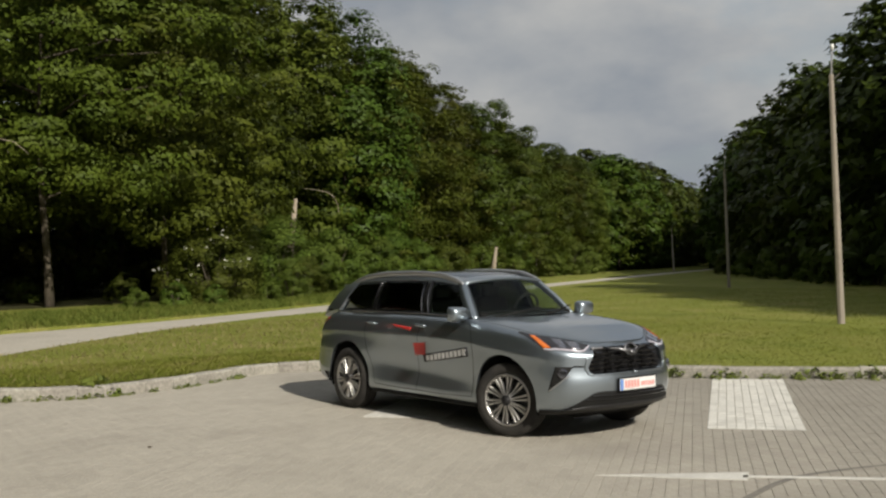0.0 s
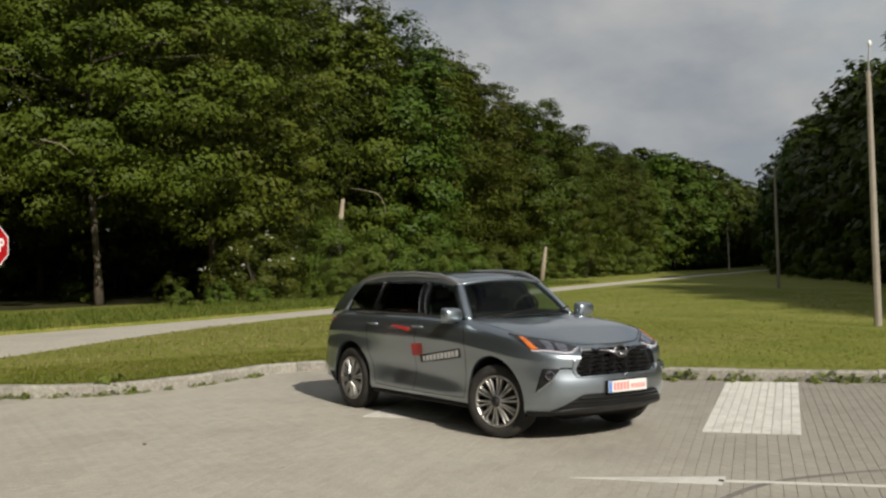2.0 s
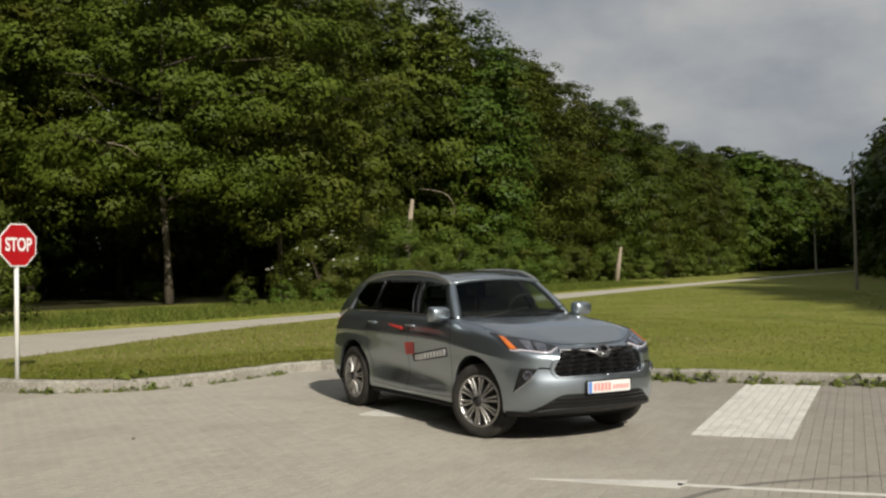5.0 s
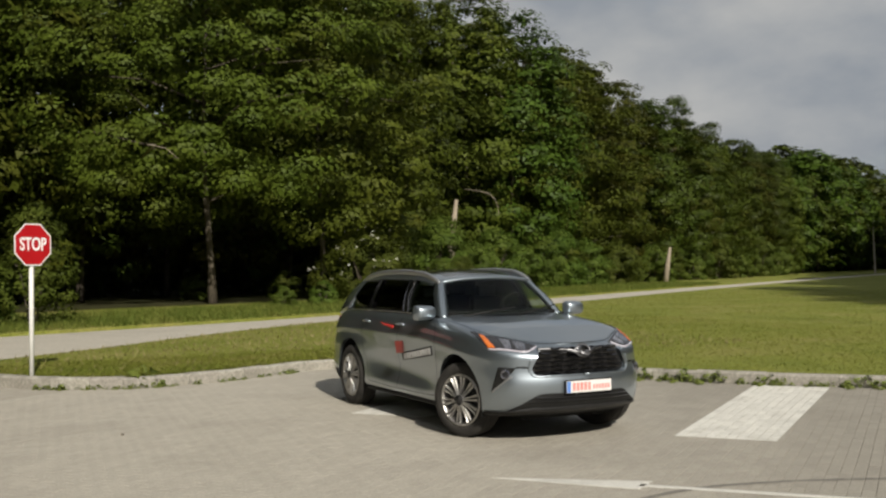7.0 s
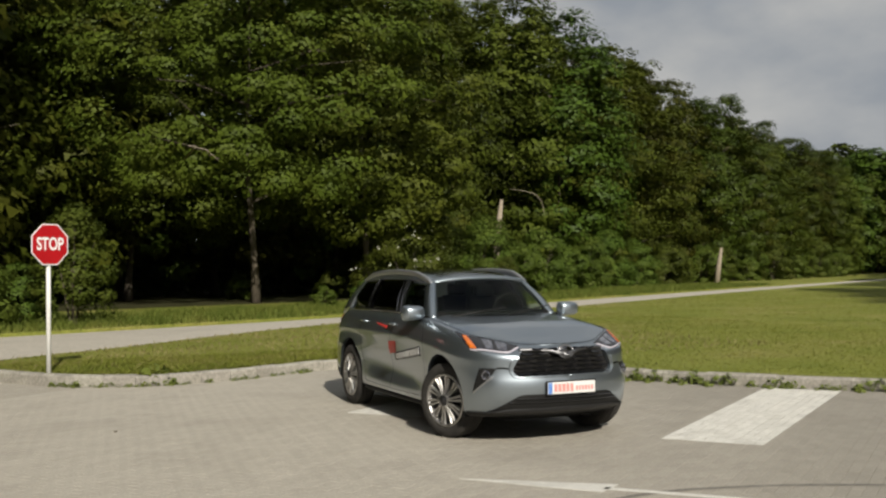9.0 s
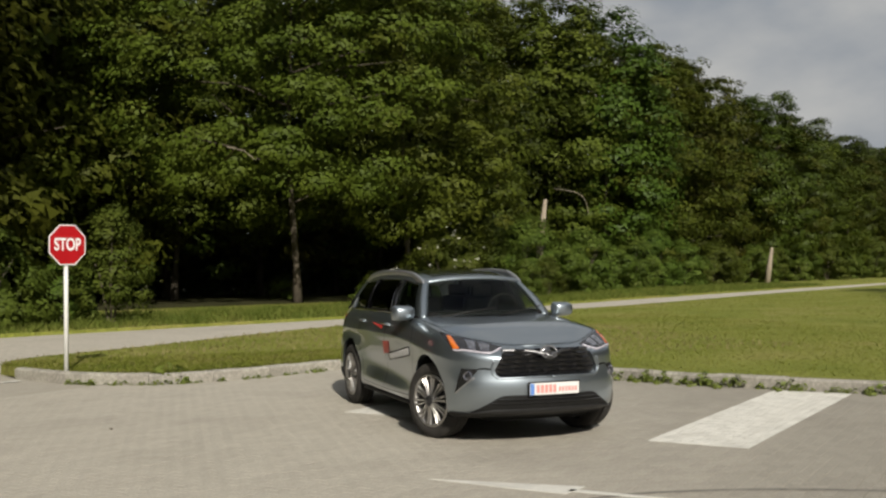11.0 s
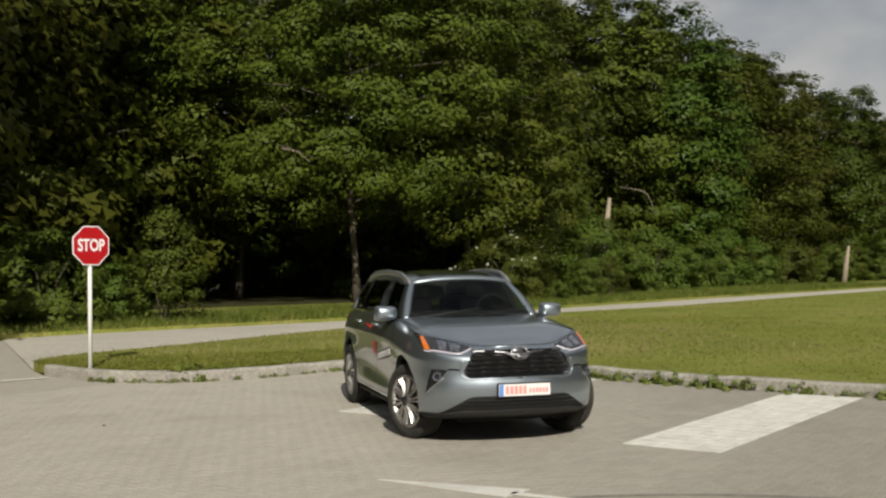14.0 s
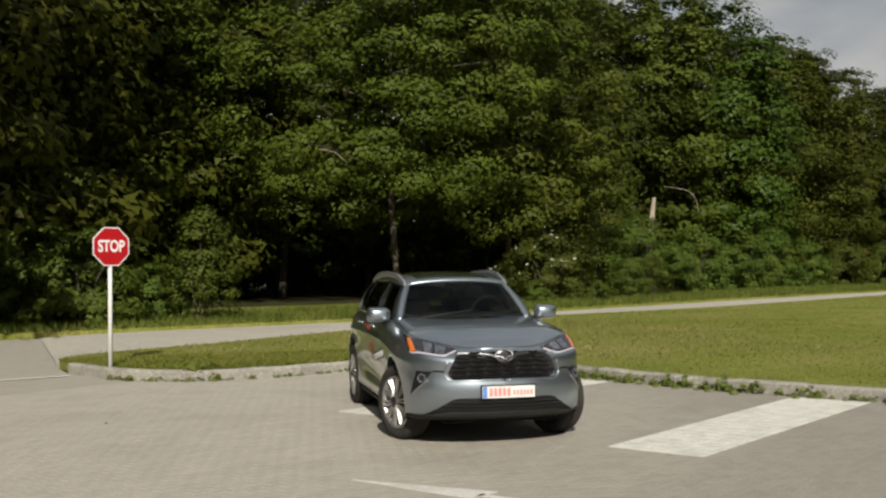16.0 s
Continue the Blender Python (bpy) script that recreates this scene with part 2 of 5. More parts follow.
def inside(poly, x, y):
    """Which of the points lie in the polygon (numpy)."""
    res = np.zeros(np.shape(x), bool)
    j = len(poly) - 1
    for i in range(len(poly)):
        xi, yi, xj, yj = *poly[i], *poly[j]
        c = ((yi > y) != (yj > y)) & (x < (xj - xi) * (y - yi) / (yj - yi + 1e-12) + xi)
        res ^= c
        j = i
    return res


# ---- ground, road, pavement ----
GRASS_Z = 0.15
KERB_LINE = smooth_line([(-7.0, -5.1), (-6.45, -4.8), (-5.6, -4.2), (-5.0, -3.4), (-4.88, -2.5), (-5.15, -1.4), (-5.85, -0.1), (-5.85, 0.9),
                         (-4.95, 2.1), (-3.5, 3.0), (-1.95, 3.75), (-0.45, 4.72), (1.3, 6.2), (6.0, 10.1), (14.0, 16.8), (40.0, 38.4)], 6)
ROAD_NEAR = smooth_line([(-7.9, -5.35), (-9.3, -4.9), (-11.4, -2.6), (-14.3, 0.2), (-17.3, 3.6), (-20.8, 8.6), (-25.0, 16.8), (-36.0, 33.0), (-51.5, 57.0), (-68.0, 84.0), (-95.0, 128.0), (-160.0, 230.0)], 4)
ROAD_FAR = smooth_line([(-11.0, -22.0), (-14.5, -13.5), (-17.2, -7.0), (-20.3, 0.0), (-22.6, 5.0), (-26.6, 11.6), (-33.5, 22.0), (-44.0, 38.5), (-59.5, 63.5), (-76.0, 91.0), (-103.0, 136.0), (-168.0, 238.0)], 4)
PLAZA_BACK = [(60.0, 20.0), (60.0, -40.0), (-11.0, -40.0)]
def aside(line, off):
    """The line moved to its left."""
    L = np.array(line)
    t = np.gradient(L, axis=0)
    t /= np.hypot(t[:, 0], t[:, 1])[:, None]
    return L + np.stack([-t[:, 1], t[:, 0]], 1) * off


TURF_LINE = aside(KERB_LINE, 0.10)
hole = [tuple(p) for p in TURF_LINE[::-1]] + [tuple(p) for p in ROAD_NEAR] + [tuple(p) for p in ROAD_FAR[::-1]] + PLAZA_BACK[::-1]

bm = bmesh.new()
outer = [bm.verts.new((x, y, GRASS_Z)) for x, y in ((-2500, -2500), (2500, -2500), (2500, 2500), (-2500, 2500))]
inner = [bm.verts.new((x, y, GRASS_Z)) for x, y in hole]
edges = [bm.edges.new((ring[i], ring[(i + 1) % len(ring)])) for ring in (outer, inner) for i in range(len(ring))]
bmesh.ops.triangle_fill(bm, use_beauty=True, edges=edges)
for f in bm.faces:
    if f.normal.z < 0:
        f.normal_flip()
low = [bm.verts.new((v.co.x, v.co.y, -0.15)) for v in inner]
for i in range(len(inner)):
    j = (i + 1) % len(inner)
    bm.faces.new((inner[i], inner[j], low[j], low[i]))
ground = tagged(part("ground", bm, M_GRASS_SOIL), "mown green meadow with dry straw patches", "grass", kind="structure")

plaza_poly = [tuple(p) for p in KERB_LINE[::-1]] + [tuple(ROAD_NEAR[0]), tuple(ROAD_FAR[8])] + [tuple(p) for p in ROAD_FAR[7::-1]] + PLAZA_BACK[::-1]
bm = bmesh.new()
bm.faces.new([bm.verts.new((x, y, -0.012)) for x, y in plaza_poly])
bmesh.ops.triangulate(bm, faces=bm.faces[:])
for f in bm.faces:
    if f.normal.z < 0:
        f.normal_flip()
pavement = tagged(part("pavement", bm, M_BED), "pale grey concrete block paving of a car park", "paving", kind="structure")

verts, faces = [], []
rn = [np.array(ROAD_NEAR[0]) + (np.array(ROAD_NEAR[0]) - np.array(ROAD_NEAR[1])) * 0.01] + list(ROAD_NEAR)
nr = 60
def along(line, s):
    L = np.array(line)
    d = np.concatenate([[0], np.cumsum(np.hypot(*np.diff(L, axis=0).T))])
    return np.stack([np.interp(s * d[-1], d, L[:, 0]), np.interp(s * d[-1], d, L[:, 1])], -1)
ss = np.linspace(0, 1, nr) ** 1.6
ra, rb = along(ROAD_NEAR, ss), along(ROAD_FAR[8:], ss)
for i in range(nr):
    for k in range(5):
        p = ra[i] * (1 - k / 4) + rb[i] * k / 4
        verts.append((p[0], p[1], min(0.055, 0.004 + 0.02 * i) + 0.035 * (1 - (k / 2 - 1) ** 2) * min(1, i / 6)))
for i in range(nr - 1):
    for k in range(4):
        a = i * 5 + k
        faces.append((a, a + 5, a + 6, a + 1))
road = tagged(obj("road", verts, [f[::-1] for f in faces], M_ROAD, smooth=True), "narrow pale asphalt lane with grassy edges", "road", kind="structure")

# kerb stones, one by one
kl = np.array(KERB_LINE)
kd = np.concatenate([[0], np.cumsum(np.hypot(*np.diff(kl, axis=0).T))])
kerb = tagged(empty("kerb"), "weathered pale concrete kerb stones round the car park", "kerb", kind="structure")
s0, n_kerb = 0.0, 0
stone_rng = random.Random(5)
while s0 < kd[-1] - 1.0:
    length = 0.98 if s0 > 13 else 0.49
    s1 = s0 + length
    a = Vector((np.interp(s0 + 0.003, kd, kl[:, 0]), np.interp(s0 + 0.003, kd, kl[:, 1]), 0))
    b = Vector((np.interp(s1 - 0.003, kd, kl[:, 0]), np.interp(s1 - 0.003, kd, kl[:, 1]), 0))
    d = (b - a).normalized()
    n_out = Vector((-d.y, d.x, 0))
    if s0 > 34:
        break
    h = 0.165 + stone_rng.uniform(-0.008, 0.008)
    bm = bmesh.new()
    vs = []
    for p in (a, b):
        vs.append([bm.verts.new(p + n_out * o + Vector((0, 0, z))) for o, z in ((0, -0.06), (0.0, h - 0.03), (0.03, h), (0.16, h), (0.16, -0.06))])
    for k in range(4):
        bm.faces.new((vs[0][k], vs[1][k], vs[1][k + 1], vs[0][k + 1]))
    bm.faces.new(vs[0][::-1]); bm.faces.new(vs[1])
    bmesh.ops.recalc_face_normals(bm, faces=bm.faces[:])
    part("kerb_stone", bm, M_KERB, kerb)
    s0 = s1


# ---- trees ----
def leaf_cloud(name, rng, centres, radii, per, leaf, mat, flat=0.65, outward=None):
    """One mesh of many small leaf sprays that sit on the upper and outer shells of clumps."""
    c = np.repeat(centres, per, axis=0)
    r = np.repeat(radii, per)[:, None]
    n = len(c)
    d = rng.normal(size=(n, 3))
    d /= np.linalg.norm(d, axis=1)[:, None]
    out = c - (outward if outward is not None else centres.mean(0))
    out[:, 2] *= 0.5
    out /= np.linalg.norm(out, axis=1)[:, None] + 1e-6
    d = d + 0.55 * out + np.array([0, 0, 0.35])
    d /= np.linalg.norm(d, axis=1)[:, None]
    pos = c + d * r * rng.uniform(0.55, 1.05, (n, 1)) * np.array([1, 1, flat])
    nor = d * 0.45 + out * 0.35 + np.array([0, 0, 0.5]) + rng.normal(size=(n, 3)) * 0.25
    nor /= np.linalg.norm(nor, axis=1)[:, None]
    u = np.cross(nor, rng.normal(size=(n, 3)))
    u /= np.linalg.norm(u, axis=1)[:, None]
    v = np.cross(nor, u)
    s = leaf * rng.uniform(0.55, 1.3, (n, 1))
    w = s * rng.uniform(0.45, 0.75, (n, 1))
    V = np.stack([pos + u * s - nor * s * 0.2, pos - u * s * 0.6 + v * w, pos - u * s * 0.6 - v * w], 1).reshape(-1, 3)
    me = bpy.data.meshes.new(name)
    me.vertices.add(3 * n)
    me.vertices.foreach_set("co", V.ravel())
    me.loops.add(3 * n)
    me.loops.foreach_set("vertex_index", np.arange(3 * n))
    me.polygons.add(n)
    me.polygons.foreach_set("loop_start", np.arange(n) * 3)
    me.update(calc_edges=True)
    me.polygons.foreach_set("use_smooth", np.ones(n, bool))
    sn = d * np.array([1, 1, 1.3]) * 0.65 + out * 0.35 + nor * 0.35
    sn /= np.linalg.norm(sn, axis=1)[:, None]
    me.normals_split_custom_set_from_vertices(np.repeat(sn, 3, axis=0).tolist())
    me.materials.append(mat)
    return me


def tree(kind, seed, h, r, base, clumps, per, leaf, mat, bark=None, clump_r=(0.9, 1.7)):
    """A broadleaved tree at the origin: tapered trunk with limbs, and a layered crown from height base to h."""
    rng = np.random.default_rng(seed)
    root = empty(kind)
    bm = bmesh.new()
    tr = 0.0075 * h + 0.03
    lean = rng.normal(size=2) * 0.02
    line = [(lean[0] * z + 0.12 * math.sin(z * 0.5 + seed), lean[1] * z + 0.1 * math.cos(z * 0.4 + seed), z) for z in np.linspace(-0.15, h * 0.74, 9)]
    tube(bm, line, [tr * 1.45] + [tr * (1 - 0.11 * i) for i in range(1, 9)], 9)
    for k in range(11):
        z = base + (h * 0.8 - base) * (k / 11) + rng.uniform(-0.3, 0.3)
        a = rng.uniform(0, 2 * math.pi)
        reach = r * (0.75 if z < h * 0.6 else 0.5)
        p0 = Vector((lean[0] * z, lean[1] * z, z))
        p1 = p0 + Vector((math.cos(a) * reach * 0.5, math.sin(a) * reach * 0.5, 0.9 + rng.uniform(0, 0.6)))
        p2 = p0 + Vector((math.cos(a + 0.2) * reach, math.sin(a + 0.2) * reach, 1.2 + rng.uniform(-0.6, 1.0)))
        tube(bm, [p0, p1, p2], [tr * 0.36, tr * 0.22, tr * 0.07], 5)
    part("trunk", bm, bark or M_BARK, root, smooth=True)
    t = rng.uniform(0, 1, clumps) ** 0.85
    prof = np.interp(t, [0, 0.12, 0.35, 0.62, 0.84, 1.0], [0.78, 0.95, 1.0, 0.92, 0.70, 0.30])
    ang = rng.uniform(0, 2 * np.pi, clumps)
    lobes = 1 + 0.22 * np.sin(3 * ang + seed) + 0.13 * np.sin(5 * ang + 2.1 * seed + 6 * t)
    rad = r * prof * lobes * rng.uniform(0.55, 1.0, clumps) ** 0.55
    cen = np.stack([rad * np.cos(ang), rad * np.sin(ang), base + (h - base) * t - 0.10 * rad], 1)
    rr = rng.uniform(*clump_r, clumps) * np.interp(t, [0, 0.7, 1], [1, 0.95, 0.8])
    core = clumps // 4                       # the dim inside of the crown
    ct, ca = rng.uniform(0.05, 0.9, core), rng.uniform(0, 2 * np.pi, core)
    cr = r * 0.5 * rng.uniform(0.2, 1, core)
    cen = np.concatenate([cen, np.stack([cr * np.cos(ca), cr * np.sin(ca), base + (h - base) * ct], 1)])
    rr = np.concatenate([rr, np.full(core, clump_r[1])])
    me = leaf_cloud("crown", rng, cen, rr, per, leaf, mat, 0.55, outward=np.array([0, 0, base + (h - base) * 0.4]))
    crown = new("crown", me)
    crown.parent = root
    return root


def bush(kind, seed, h, r, n, per, leaf, mat, blossom=0):
    rng = np.random.default_rng(seed)
    root = empty(kind)
    for k in range(4):
        bm = bmesh.new()
        a = 2 * math.pi * k / 4 + rng.uniform(-0.3, 0.3)
        top = Vector((math.cos(a) * r * 0.55, math.sin(a) * r * 0.55, h * rng.uniform(0.6, 0.85)))
        tube(bm, [(math.cos(a) * 0.06, math.sin(a) * 0.06, -0.1), top * 0.5 + Vector((0, 0, h * 0.1)), top], [0.035, 0.024, 0.008], 5)
        part("stem", bm, M_BARK, root)
    t = rng.uniform(0, 1, n)
    ang = rng.uniform(0, 2 * np.pi, n)
    rad = r * np.interp(t, [0, 0.3, 0.7, 1], [0.95, 1.0, 0.7, 0.15]) * rng.uniform(0.3, 1, n) ** 0.6
    cen = np.stack([rad * np.cos(ang), rad * np.sin(ang), 0.1 + t * h * 0.95], 1)
    rr = rng.uniform(0.16, 0.30, n) * (r + h) * 0.42
    new("foliage", leaf_cloud("foliage", rng, cen, rr, per, leaf, mat, 0.7)).parent = root
    if blossom:
        pick = cen[cen[:, 2] > h * 0.3]
        pick = pick[rng.integers(0, len(pick), blossom)]
        out = pick / np.linalg.norm(pick, axis=1)[:, None]
        ob = new("blossom", leaf_cloud("blossom", rng, pick + out * 0.25 + rng.normal(size=pick.shape) * 0.2, np.full(blossom, 0.09), 9, 0.05, M_BLOSSOM))
        ob.parent = root
        ob["label"] = "flat heads of white blossom"
    return root


# taller in the rows behind
GREEN = "tall broadleaved tree with dense sunlit green crown"
BEECH = [tree("beech_tree", 11 + i, h, r, b, 240, 84, 0.18, M_LEAF, clump_r=(0.8, 1.7)) for i, (h, r, b) in enumerate(((19.5, 5.2, 1.6), (18.6, 4.8, 1.2), (20.0, 5.0, 2.0), (18.2, 4.6, 1.0)))]
OAK = [tree("oak_tree", 31 + i, h, r, b, 150, 120, 0.18, M_LEAF_DARK, clump_r=(1.0, 2.0)) for i, (h, r, b) in enumerate(((20.0, 5.4, 2.0), (18.8, 5.0, 1.6)))]
NEAR_BEECH = [tree("beech_tree", 51 + i, h, r, b, 260, 170, 0.135, M_LEAF, clump_r=(0.8, 1.5)) for i, (h, r, b) in enumerate(((20.5, 8.4, 4.9), (20.0, 6.4, 3.6)))]
BACK = [tree("beech_tree", 61 + i, h, r, b, 150, 56, 0.27, m, clump_r=(0.9, 1.8)) for i, (h, r, b, m) in enumerate(((19.5, 5.2, 1.6, M_LEAF), (18.8, 5.0, 1.4, M_LEAF_DARK), (20.0, 5.0, 2.0, M_LEAF)))]
FAR = [tree("lime_tree", 71 + i, h, r, b, 120, 34, 0.41, M_LEAF_DARK, clump_r=(1.0, 2.1)) for i, (h, r, b) in enumerate(((15.5, 5.0, 0.8), (14.5, 4.8, 0.6), (16.5, 5.2, 1.0)))]
used = set()


def plant(src, x, y, turn, size=1.0, label=GREEN, cat="tree", group="trees at the forest edge", z=GRASS_Z):
    if src not in used:
        used.add(src)
        ob = src
    else:
        ob = copy_thing(src, Matrix())
    ob.matrix_world = pose(x, y, z, 0, 0, turn) @ Matrix.Diagonal((size, size, size, 1))
    return tagged(ob, label, cat, group)


plant_rng = random.Random(9)
EDGE = smooth_line([(-37.0, -34.0), (-38.0, -16.0), (-41.0, -3.0), (-46.0, 10.0), (-51.0, 23.0), (-58.0, 39.0), (-68.0, 57.0), (-84.0, 84.0), (-104.0, 116.0), (-128.0, 155.0), (-160.0, 206.0)], 1)
E_arr = np.array(EDGE)
for row, (off, step) in enumerate(((2.0, 5.2), (7.5, 6.0), (13.5, 8.0))):
    ed = np.concatenate([[0], np.cumsum(np.hypot(*np.diff(E_arr, axis=0).T))])
    s = 2.0 + row * 2.3
    while s < ed[-1]:
        x, y = np.interp(s, ed, E_arr[:, 0]), np.interp(s, ed, E_arr[:, 1])
        s2 = min(s + 1, ed[-1])
        d = Vector((np.interp(s2, ed, E_arr[:, 0]) - x, np.interp(s2, ed, E_arr[:, 1]) - y, 0)).normalized()
        n_in = Vector((-d.y, d.x, 0))
        far = s > 150
        if row == 0 and s < 50:                  # here the broad beeches stand in front
            s += 3.0
            continue
        src = plant_rng.choice(FAR if far else BACK if row else (BEECH + OAK if plant_rng.random() > 0.25 else BEECH))
        size = plant_rng.uniform(0.92, 1.08) * (1.09 if row else 1.03) * float(np.interp(s, [70, 84, 100, 125, 150, 151, 175, 272], [1.0, 0.93, 0.81, 0.75, 0.79, 0.96, 1.06, 1.10]))
        px, py = x + n_in.x * off + plant_rng.uniform(-1, 1), y + n_in.y * off + plant_rng.uniform(-1, 1)
        plant(src, px, py, plant_rng.uniform(0, 360), size)
        s += step * plant_rng.uniform(0.85, 1.15) * (1.25 if far else 1.0)
for x, y, k, turn in ((-37.5, 6.2, 0, 20), (-40.0, 12.6, 1, 140), (-45.5, 1.5, 1, 250)):
    plant(NEAR_BEECH[k], x, y, turn, 1.0, "broad beech with layered branches over the lane")

RIGHT = np.array(smooth_line([(22.0, 16.0), (6.0, 29.0), (-14.0, 43.0), (-34.0, 60.0), (-60.0, 88.0), (-98.0, 134.0), (-140.0, 190.0)], 1))
rd = np.concatenate([[0], np.cumsum(np.hypot(*np.diff(RIGHT, axis=0).T))])
for row, (off, step) in enumerate(((2.5, 4.0), (7.0, 5.0))):
    s = row * 2.0
    while s < rd[-1]:
        x, y = np.interp(s, rd, RIGHT[:, 0]), np.interp(s, rd, RIGHT[:, 1])
        s2 = min(s + 1, rd[-1])
        d = Vector((np.interp(s2, rd, RIGHT[:, 0]) - x, np.interp(s2, rd, RIGHT[:, 1]) - y, 0)).normalized()
        n_in = Vector((d.y, -d.x, 0))
        plant(plant_rng.choice(OAK if s < 34 and not row else FAR), x + n_in.x * off + plant_rng.uniform(-1, 1), y + n_in.y * off + plant_rng.uniform(-1, 1), plant_rng.uniform(0, 360),
              plant_rng.uniform(0.98, 1.12) * (1.08 if s < 34 and not row else 1.35 if s < 34 else 1.0), "broadleaved tree with dark shaded crown", group="trees across the meadow")
        s += step * plant_rng.uniform(0.85, 1.2) * (1.0 if s < 34 else 1.4)
# the wood goes on round the car park, out of view but mirrored in the car
for i in range(11):
    plant(FAR[i % 3], -27 + 5.6 * i + plant_rng.uniform(-1, 1), -21.5 - 1.5 * (i % 2) - (4 if i > 5 else 0), plant_rng.uniform(0, 360), 1.2, "broadleaved tree with dark shaded crown", group="trees behind the car park")
# mostly unseen trees, added to throw shade on the wood's left end
for x, y, k, size in ((-4.0, -22.0, 4, 1.6), (-8.5, -19.5, 5, 1.6), (-13.5, -20.5, 6, 1.6), (-16.0, -21.0, 4, 1.6), (-20.0, -20.5, 5, 1.55), (-12.0, -17.0, 0, 1.60), (-18.5, -16.0, 2, 1.50), (-24.5, -13.8, 3, 1.38), (-30.5, -11.2, 0, 1.32), (-37.0, -8.4, 2, 1.32), (-43.5, -4.5, 1, 1.30), (-34.0, -14.5, 1, 1.45), (-41.0, -12.5, 3, 1.40)):
    plant((BACK if k > 3 else BEECH)[k % 4], x, y, plant_rng.uniform(0, 360), size, "tall broadleaved tree added to shade the left of the wood", group="trees behind the car park")
for i in range(7):
    plant(FAR[i % 3], -150 + i * 5.5 + plant_rng.uniform(-2, 2), 215 - 2 * i, plant_rng.uniform(0, 360), 1.2, "distant broadleaved tree closing the clearing")


# ---- the car ----
from mathutils.bvhtree import BVHTree

M_BODY = node_mat("grey-blue metallic car paint", [(0.285, 0.328, 0.365), (0.30, 0.343, 0.38)], 1.2, 0.34, metal=0.90, fine=0.03, fine_scale=300, coat=1.0)
M_GLOSS_BLACK = node_mat("gloss black trim", [(0.010, 0.010, 0.011), (0.014, 0.014, 0.015)], 3.0, 0.16, fine=0.05, coat=0.5)
M_MATT_BLACK = node_mat("matt black plastic", [(0.009, 0.009, 0.009), (0.015, 0.015, 0.014)], 5.0, 0.6, fine=0.1, spec=0.2)
M_LINER = node_mat("dark arch liner felt", [(0.008, 0.008, 0.008), (0.014, 0.014, 0.013)], 5.0, 0.9, fine=0.15, spec=0.1)
M_CHROME = node_mat("satin chrome", [(0.22, 0.22, 0.23), (0.28, 0.28, 0.29)], 5.0, 0.4, metal=1.0, fine=0.03)
M_DARK_CHROME = node_mat("smoked chrome", [(0.16, 0.16, 0.17), (0.22, 0.22, 0.23)], 5.0, 0.2, metal=1.0, fine=0.03)
M_RAIL = node_mat("satin silver rail", [(0.44, 0.45, 0.46), (0.50, 0.51, 0.52)], 5.0, 0.32, metal=0.8, fine=0.03)
M_LIP = node_mat("satin grey bumper lip", [(0.016, 0.016, 0.017), (0.024, 0.024, 0.025)], 5.0, 0.42, metal=0.2, fine=0.05)
M_RUBBER = node_mat("dusty tyre rubber", [(0.022, 0.021, 0.020), (0.045, 0.042, 0.038)], 6.0, 0.85, 0.3, 80, fine=0.15, spec=0.25)
M_RIM = node_mat("machined alloy", [(0.50, 0.49, 0.48), (0.58, 0.57, 0.55)], 6.0, 0.40, metal=1.0, fine=0.05)
M_RIM_DARK = node_mat("dark grey alloy", [(0.030, 0.030, 0.032), (0.05, 0.05, 0.052)], 6.0, 0.4, metal=0.6, fine=0.05)
M_CABIN = node_mat("dark cabin fabric", [(0.006, 0.006, 0.006), (0.010, 0.010, 0.010)], 9.0, 0.9, fine=0.15, spec=0.2)
M_SEAT = node_mat("black leather", [(0.008, 0.008, 0.007), (0.013, 0.012, 0.011)], 9.0, 0.6, fine=0.15, spec=0.35)
M_AMBER = node_mat("amber side reflector", [(0.55, 0.12, 0.012), (0.66, 0.17, 0.02)], 30.0, 0.15, fine=0.1, coat=1.0)
M_LAMP = node_mat("headlamp reflector", [(0.10, 0.10, 0.12), (0.45, 0.45, 0.50)], 22.0, 0.1, metal=0.9, fine=0.2, fine_scale=40, coat=1.0)
M_LAMP_DARK = node_mat("dark headlamp housing", [(0.012, 0.012, 0.014), (0.03, 0.03, 0.035)], 14.0, 0.2, fine=0.2, coat=0.15)
M_LAMP_WHITE = node_mat("clear light guide", [(0.52, 0.49, 0.56), (0.60, 0.57, 0.64)], 10.0, 0.2, fine=0.05, coat=1.0)
M_TAIL = node_mat("red tail lamp", [(0.16, 0.006, 0.006), (0.26, 0.012, 0.010)], 14.0, 0.12, fine=0.1, coat=1.0)
M_PLATE = node_mat("white plate sheeting", [(0.68, 0.67, 0.66), (0.74, 0.73, 0.72)], 9.0, 0.4, fine=0.04)
M_PLATE_BLUE = node_mat("blue plate band", [(0.10, 0.22, 0.55), (0.13, 0.26, 0.60)], 9.0, 0.4, fine=0.04)
M_PLATE_RED = node_mat("red plate print", [(0.68, 0.26, 0.24), (0.72, 0.30, 0.27)], 9.0, 0.4, fine=0.04)
M_DECAL_RED = node_mat("red vinyl", [(0.52, 0.03, 0.03), (0.60, 0.04, 0.035)], 9.0, 0.35, fine=0.04)
M_DECAL_DARK = node_mat("charcoal vinyl", [(0.022, 0.023, 0.026), (0.03, 0.03, 0.033)], 9.0, 0.6, fine=0.04)
